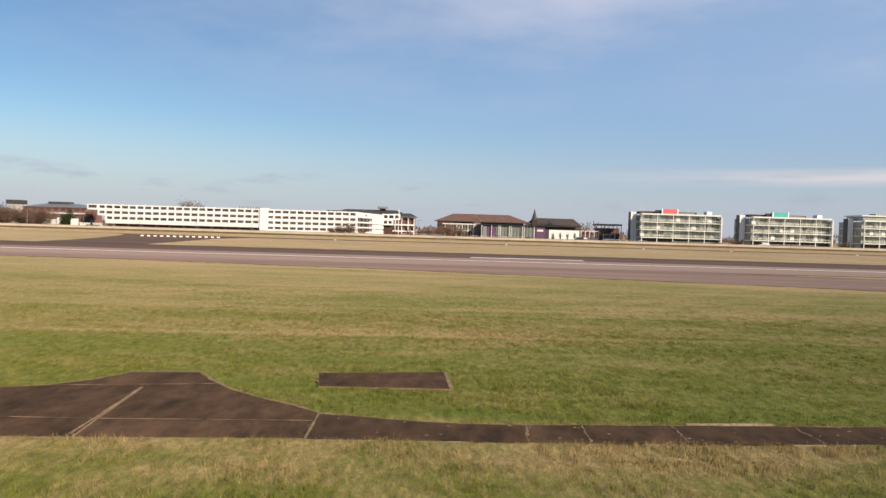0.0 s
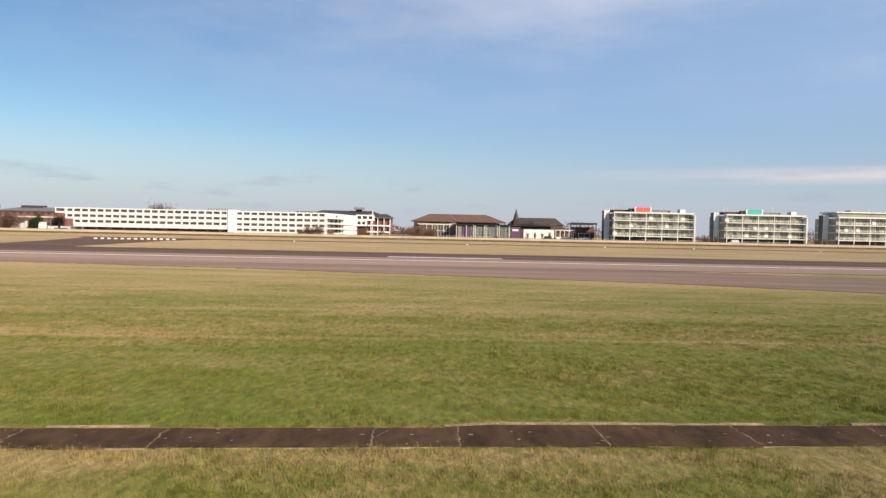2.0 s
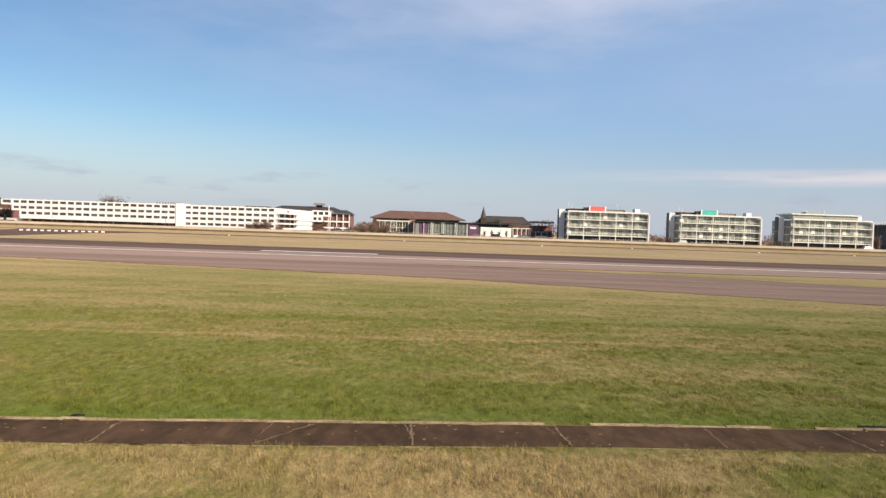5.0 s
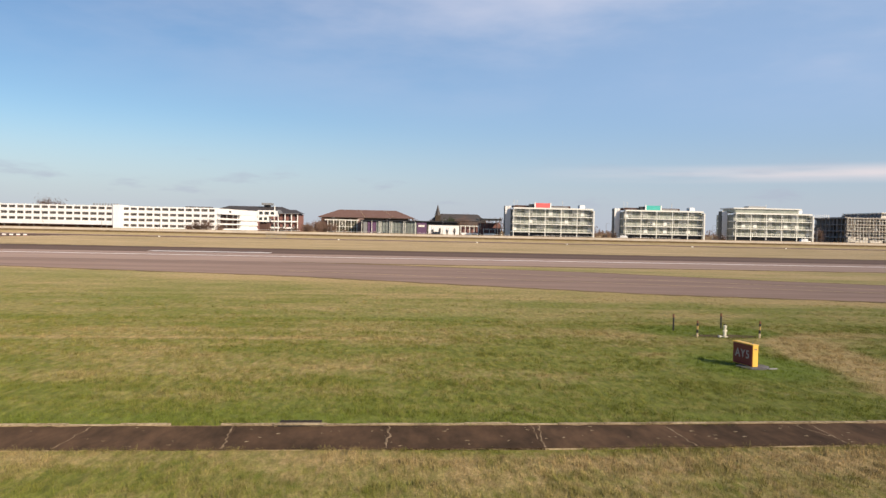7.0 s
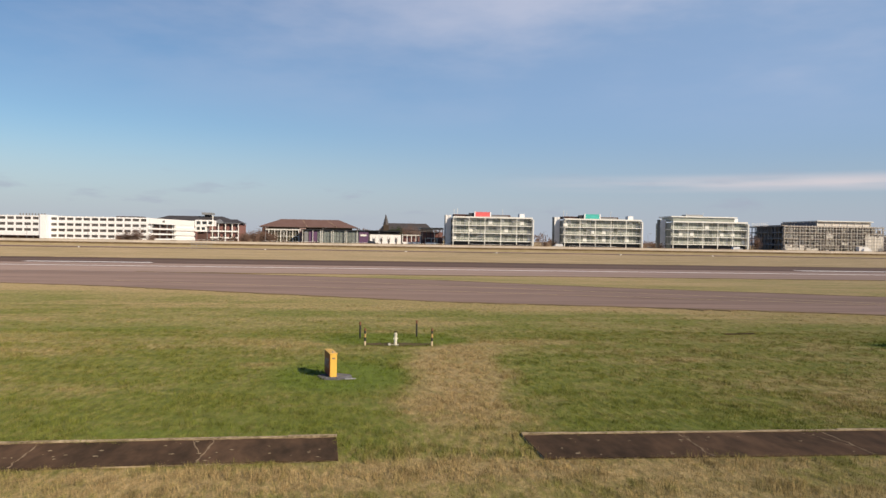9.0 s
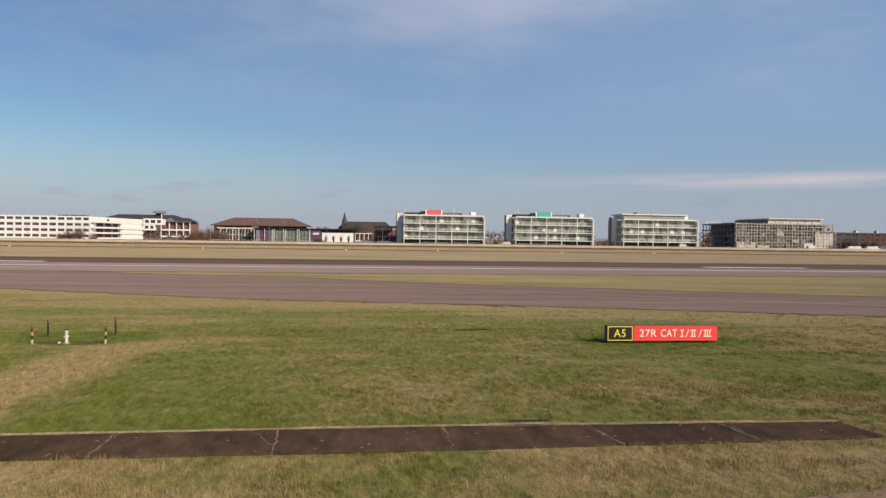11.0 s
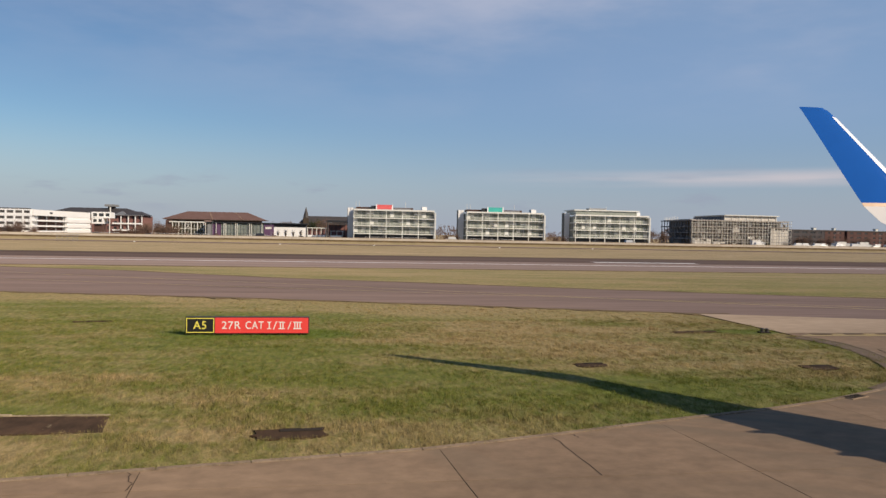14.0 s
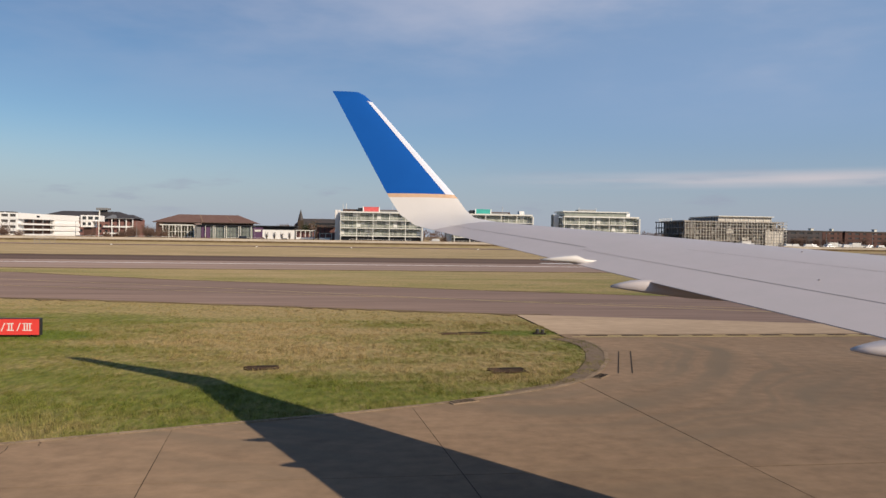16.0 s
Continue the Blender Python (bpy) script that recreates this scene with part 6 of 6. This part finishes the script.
def lorry(x, y, turn):
    root = thing("lorry", "white box lorry parked beside the public road", "vehicle", (x, y, 1.7), turn, "vehicles along the road")
    part("box_body", block(-3.2, 2.0, -1.2, 1.2, 0.9, 3.4, 0.05), surface("lorry_white", (0.66, 0.65, 0.62), 0.5), root)
    part("cab", block(2.1, 3.9, -1.15, 1.15, 0.5, 2.5, 0.15), surface("lorry_cab", (0.5, 0.5, 0.5), 0.4), root)
    part("windscreen", block(3.88, 3.94, -1.0, 1.0, 1.5, 2.3), WIND_GLASS, root)
    for dx in (-2.2, -1.0, 2.9):
        for dy in (-1.1, 1.1):
            part("wheel", tube(bmesh.new(), (dx, dy - 0.12, 0.45), (dx, dy + 0.12, 0.45), 0.45, None, 14), RUBBER, root)


lorry(318, 366, 0)
lorry(331, 367, 180)
lorry(268, 366, 0)

first = street_lamp(-255, 8.0)
for k in range(1, 24):
    copy_thing(first, pose(-255 + k * 27, 363.5, 1.6, 0, 0, 7 * (k % 3)))


def car(x, y, paint, turn, label, van=False):
    root = thing("van" if van else "car", label, "vehicle", (x, y, 1.7), turn, "vehicles along the road")
    l, w, h = (5.2, 2.0, 2.3) if van else (4.3, 1.75, 1.45)
    part("body", block(-l / 2, l / 2, -w / 2, w / 2, 0.28, h * 0.58, 0.12), paint, root)
    bm = block(-l * 0.46 if van else -l * 0.32, l * 0.26, -w * 0.46, w * 0.46, h * 0.58, h, 0.05)
    for v in bm.verts:
        if v.co.z > h * 0.8:
            v.co.x *= 0.86
            v.co.y *= 0.88
    part("cabin", bm, WIND_GLASS if not van else paint, root)
    for sx in (-0.32, 0.32):
        for sy in (-1, 1):
            wheel = part("wheel", tube(bmesh.new(), (l * sx, sy * (w / 2 - 0.2), 0.31), (l * sx, sy * (w / 2 + 0.01), 0.31), 0.31, None, 14), RUBBER, root)
            part("rim", tube(bmesh.new(), (l * sx, sy * (w / 2), 0.31), (l * sx, sy * (w / 2 + 0.025), 0.31), 0.19, None, 12), GREY_METAL, wheel)


paints = [(surface("white_car", (0.60, 0.60, 0.59), 0.35), "white"), (surface("silver_car", (0.42, 0.43, 0.45), 0.3, metal=0.5), "silver"), (surface("dark_car", (0.03, 0.032, 0.04), 0.3), "dark grey"), (surface("red_car", (0.4, 0.03, 0.03), 0.3), "red")]
for k in range(18):
    x = -60 + k * 23.0 + rng.uniform(-3, 3)
    paint, word = paints[rng.choice((0, 1, 1, 1, 2, 2, 2, 3))]
    van = rng.random() < 0.25
    car(x, rng.choice((350, 354, 358.5)), paint, rng.choice((0, 180)), f"{word} {'van' if van else 'hatchback car'} on the public road", van)
for k, x in enumerate((292, 299, 304, 309.5, 322, 336, 341, 347, 352.5, 358, 365, 371)):
    paint, word = paints[(0, 0, 1, 0, 0, 1, 0, 2, 0, 0, 1, 0)[k]]
    car(x, 359.5 + 1.5 * (k % 3), paint, (0, 180)[k % 2], f"{word} van parked in a row beyond the road", True)
runway_lamps = [(-98, 292), (-30, 294), (24, 290), (60, 292), (110, 290), (150, 293)]
for x, y in runway_lamps:
    root = thing("marker_board", "small white marker board on the far grass", "marker", (x, y, 0), 0, "marker boards")
    part("board", block(-0.32, 0.32, -0.05, 0.05, 0.15, 0.42), LETTER_WHITE, root)
    part("leg", block(-0.06, 0.06, 0.05, 0.12, -0.05, 0.45), GREY_METAL, root)
for k in range(13):
    root = thing("barrier", "low white barrier block beside the far taxiway", "barrier", (-162.8 + k * 2.03, 264.0 + k * 0.75, 0.01), 14, "row of white barriers")
    part("body", block(-0.55, 0.55, -0.2, 0.2, 0.0, 0.52, 0.05), LETTER_WHITE, root)
    part("foot", block(-0.5, 0.5, -0.3, 0.3, -0.03, 0.08), SIGN_CORAL, root)
gear = thing("antenna_frame", "low grey antenna frame on the far grass", "antenna", (-58, 296, 0))
for k in range(5):
    part("mast", tube(bmesh.new(), (k * 1.8, 0, -0.05), (k * 1.8, 0, 2.6), 0.06, None, 6), GREY_METAL, gear)
for z in (0.9, 1.7, 2.5):
    part("rail", tube(bmesh.new(), (-0.4, 0, z), (7.6, 0, z), 0.05, None, 6), GREY_METAL, gear)


# ---- the aircraft wing ----
HEADING = -2.00
FOIL = [(0.0, 0.0), (0.012, 0.22), (0.05, 0.48), (0.14, 0.78), (0.28, 0.98), (0.45, 1.0), (0.63, 0.78), (0.82, 0.42), (1.0, 0.03)]


def foil_loft(stations, chord_from=0.0, chord_to=1.0, grow=0.0):
    """A skin through aerofoil sections; a station is leading point, trailing point, normal, half thickness."""
    bm = bmesh.new()
    rings = []
    for lead, trail, normal, half in stations:
        lead, trail, normal = Vector(lead), Vector(trail), Vector(normal).normalized()
        pts = []
        shape = [(chord_from + (chord_to - chord_from) * k / 12, None) for k in range(13)] if (chord_from, chord_to) != (0.0, 1.0) else FOIL
        full = lambda x: float(np.interp(x, [p[0] for p in FOIL], [p[1] for p in FOIL]))
        for x, _ in shape:
            pts.append(lead.lerp(trail, x) + normal * (half * full(x) + grow))
        for x, _ in reversed(shape):
            pts.append(lead.lerp(trail, x) - normal * (half * full(x) * 0.7 + grow))
        rings.append([bm.verts.new(p) for p in pts])
    for a, b in zip(rings, rings[1:]):
        for k in range(len(a)):
            bm.faces.new((a[k - 1], a[k], b[k], b[k - 1]))
    bm.faces.new(rings[0])
    bm.faces.new(rings[-1])
    bmesh.ops.recalc_face_normals(bm, faces=bm.faces)
    n = len(rings[0])
    for f in bm.faces:
        f.smooth = len(f.verts) == 4
    for a, b in zip(rings, rings[1:]):
        for k in (n // 2 - 1, n // 2) + ((0, n - 1) if chord_from else ()):
            edge = bm.edges.get((a[k], b[k]))
            if edge:
                edge.smooth = False
    return bm


def wing_station(w):
    """Leading and trailing point of the main wing at w metres out."""
    return (3.01 + 0.81 * (19.04 - w), w, 5.80 - 0.1065 * (19.04 - w)), (1.23 + 0.40 * (19.57 - w), w, 5.68 - 0.1275 * (19.57 - w))


def on_wing(w, x, lift=0.0):
    lead, trail = (Vector(p) for p in wing_station(w))
    chord = (lead - trail).length
    full = float(np.interp(x, [p[0] for p in FOIL], [p[1] for p in FOIL]))
    return lead.lerp(trail, x) + Vector((0, 0, 0.045 * chord * full + lift))


def aircraft():
    root = thing("aircraft_wing", "pale grey airliner wing with a tall blue and white winglet", "aircraft", (0, 0, 0))
    eye = Vector((55.89, -1.20, 5.20))
    root.matrix_basis = Matrix.Translation(eye) @ Matrix.Scale(0.96, 4) @ Matrix.Translation(-eye) @ pose(55.89, -1.26, 0.00, -0.61, -0.04, HEADING)
    spans = [2.2, 4, 6, 8, 10, 12, 14, 16, 17.6, 18.6]
    main = []
    for w in spans:
        lead, trail = wing_station(w)
        main.append((lead, trail, (0, -0.085, 1), 0.045 * (Vector(lead) - Vector(trail)).length))
    part("wing_skin", foil_loft(main), WING_PAINT, root, "pale grey enamelled wing skin")
    lead, trail = wing_station(18.6)
    A = (lead, trail, (0, -0.085, 1), 0.045 * (Vector(lead) - Vector(trail)).length)
    B = ((2.80, 19.30, 5.89), (1.23, 19.49, 5.69), (0, -0.35, 1), 0.065)
    C = ((2.62, 19.81, 6.13), (0.85, 19.90, 5.99), (0, -0.95, 0.75), 0.058)
    D = ((2.44, 20.16, 6.45), (0.57, 20.26, 6.46), (0, -1, 0.26), 0.055)
    E0 = Vector((0.00, 20.97, 9.25)), Vector((-1.01, 21.04, 9.44))
    dl, dt = Vector(D[0]), Vector(D[1])
    up = lambda f: (dl.lerp(E0[0], f), dt.lerp(E0[1], f), (0, -1, 0.24), 0.055 - 0.027 * f)
    part("winglet_root", foil_loft([A, B, C, D]), WING_WHITE, root, "cream-white curved winglet root")
    part("gold_stripe", foil_loft([up(0.0), up(0.035)], grow=0.003), WING_GOLD, root, "thin gold stripe")
    cap = (E0[0] + (E0[1] - E0[0]) * 0.30 + Vector((0, 0.012, 0.12)), E0[1] + Vector((0, 0.005, 0.005)), (0, -1, 0.24), 0.02)
    part("winglet_blade", foil_loft([up(0.03), up(0.25), up(0.5), up(0.75), up(0.95), (E0[0] + (E0[1] - E0[0]) * 0.03, E0[1] + Vector((0, 0, -0.02)), (0, -1, 0.24), 0.026), (E0[0] + (E0[1] - E0[0]) * 0.13 + Vector((0, 0.008, 0.07)), E0[1] + Vector((0, 0, -0.005)), (0, -1, 0.24), 0.024), cap]), WING_BLUE, root, "glossy blue winglet blade")
    part("leading_edge", foil_loft([up(0.035), up(0.3), up(0.6), up(0.96)], 0.0, 0.135, 0.004), WING_EDGE, root, "white winglet leading edge")

    def seam(points, width=0.022, lift=0.006, name="panel_gap"):
        bm = bmesh.new()
        rows = []
        for w, x in points:
            rows.append([bm.verts.new(on_wing(w, x - width / 2, lift)), bm.verts.new(on_wing(w, x + width / 2, lift))])
        for a, b in zip(rows, rows[1:]):
            bm.faces.new((a[0], a[1], b[1], b[0]))
        part(name, bm, WING_SEAM, root)

    span = lambda w0, w1, x0, x1, n=8: [(w0 + (w1 - w0) * k / n, x0 + (x1 - x0) * k / n) for k in range(n + 1)]
    seam(span(18.9, 14.3, 0.71, 0.73), 0.007)
    seam(span(14.1, 4.0, 0.79, 0.82), 0.0032)
    seam(span(18.0, 9.0, 0.13, 0.11), 0.003)
    seam(span(13.0, 5.0, 0.52, 0.50), 0.0022)
    for w in (14.2, 11.6, 9.4):
        seam([(w, 0.53), (w - 0.01, 0.66), (w - 0.02, 0.79)], 0.004)
    for w, x in ((10.2, 0.70), (9.6, 0.45), (8.9, 0.70), (12.0, 0.30)):
        a = on_wing(w, x, 0.0)
        part("fitting", tube(bmesh.new(), a, a + Vector((0.01, 0, 0.02)), 0.016, 0.01, 8), WING_SEAM, root)

    def fairing(w, half, stations, material, label):
        """A flap track fairing with a wedge tail; a station is place along the chord, top, underside and share of the width."""
        bm = bmesh.new()
        rings = []
        for x, top, low, share in stations:
            ring = []
            for k in range(16):
                c, q = math.cos(math.tau * k / 16), math.sin(math.tau * k / 16)
                ring.append(bm.verts.new((x, w + half * share * math.copysign(abs(c) ** 0.45, c), (top + low) / 2 + (top - low) / 2 * math.copysign(abs(q) ** 0.6, q))))
            rings.append(ring)
        for a, b in zip(rings, rings[1:]):
            for k in range(16):
                bm.faces.new((a[k - 1], a[k], b[k], b[k - 1]))
        bm.faces.new(rings[0])
        bm.faces.new(rings[-1])
        bmesh.ops.recalc_face_normals(bm, faces=bm.faces)
        for f in bm.faces:
            f.smooth = True
        part("flap_fairing", bm, material, root, label)

    fairing(13.3, 0.14, [(3.14, 4.955, 4.935, 0.12), (3.35, 4.985, 4.92, 0.6), (3.6, 5.02, 4.905, 1.0), (3.80, 5.035, 4.888, 1.0), (3.95, 4.97, 4.87, 1.0), (4.3, 4.93, 4.85, 0.9), (5.2, 4.96, 4.90, 0.15)], WING_WHITE, "small white pointed fairing")
    fairing(11.58, 0.165, [(3.89, 4.575, 4.545, 0.12), (4.05, 4.62, 4.52, 0.6), (4.25, 4.66, 4.49, 0.95), (4.43, 4.675, 4.465, 1.0), (5.2, 4.70, 4.375, 1.0), (6.0, 4.75, 4.325, 0.9), (7.0, 4.80, 4.42, 0.6), (7.9, 4.80, 4.70, 0.15)], WING_PAINT, "pointed grey flap track fairing")
    fairing(7.8, 0.2, [(5.40, 4.10, 4.07, 0.12), (5.56, 4.13, 4.035, 0.6), (5.76, 4.165, 4.005, 0.95), (5.95, 4.195, 3.97, 1.0), (6.8, 4.22, 3.86, 1.0), (7.8, 4.30, 3.82, 0.9), (9.0, 4.35, 3.95, 0.6), (9.9, 4.35, 4.25, 0.15)], WING_PAINT, "pointed grey flap track fairing")
    part("gear_leg", tube(bmesh.new(), (10.6, 4.0, 0.4), (10.6, 4.0, 3.9), 0.14, 0.17, 14), GREY_METAL, root, "grey landing gear leg")
    for dx in (-0.55, 0.55):
        for dy in (-0.42, 0.42):
            part("wheel", tube(bmesh.new(), (10.6 + dx, 4.0 + dy - 0.17, 0.32), (10.6 + dx, 4.0 + dy + 0.17, 0.32), 0.5, None, 24), RUBBER, root)
    part("axle_beam", block(9.9, 11.3, 3.55, 4.45, 0.22, 0.42, 0.05), GREY_METAL, root)


aircraft()
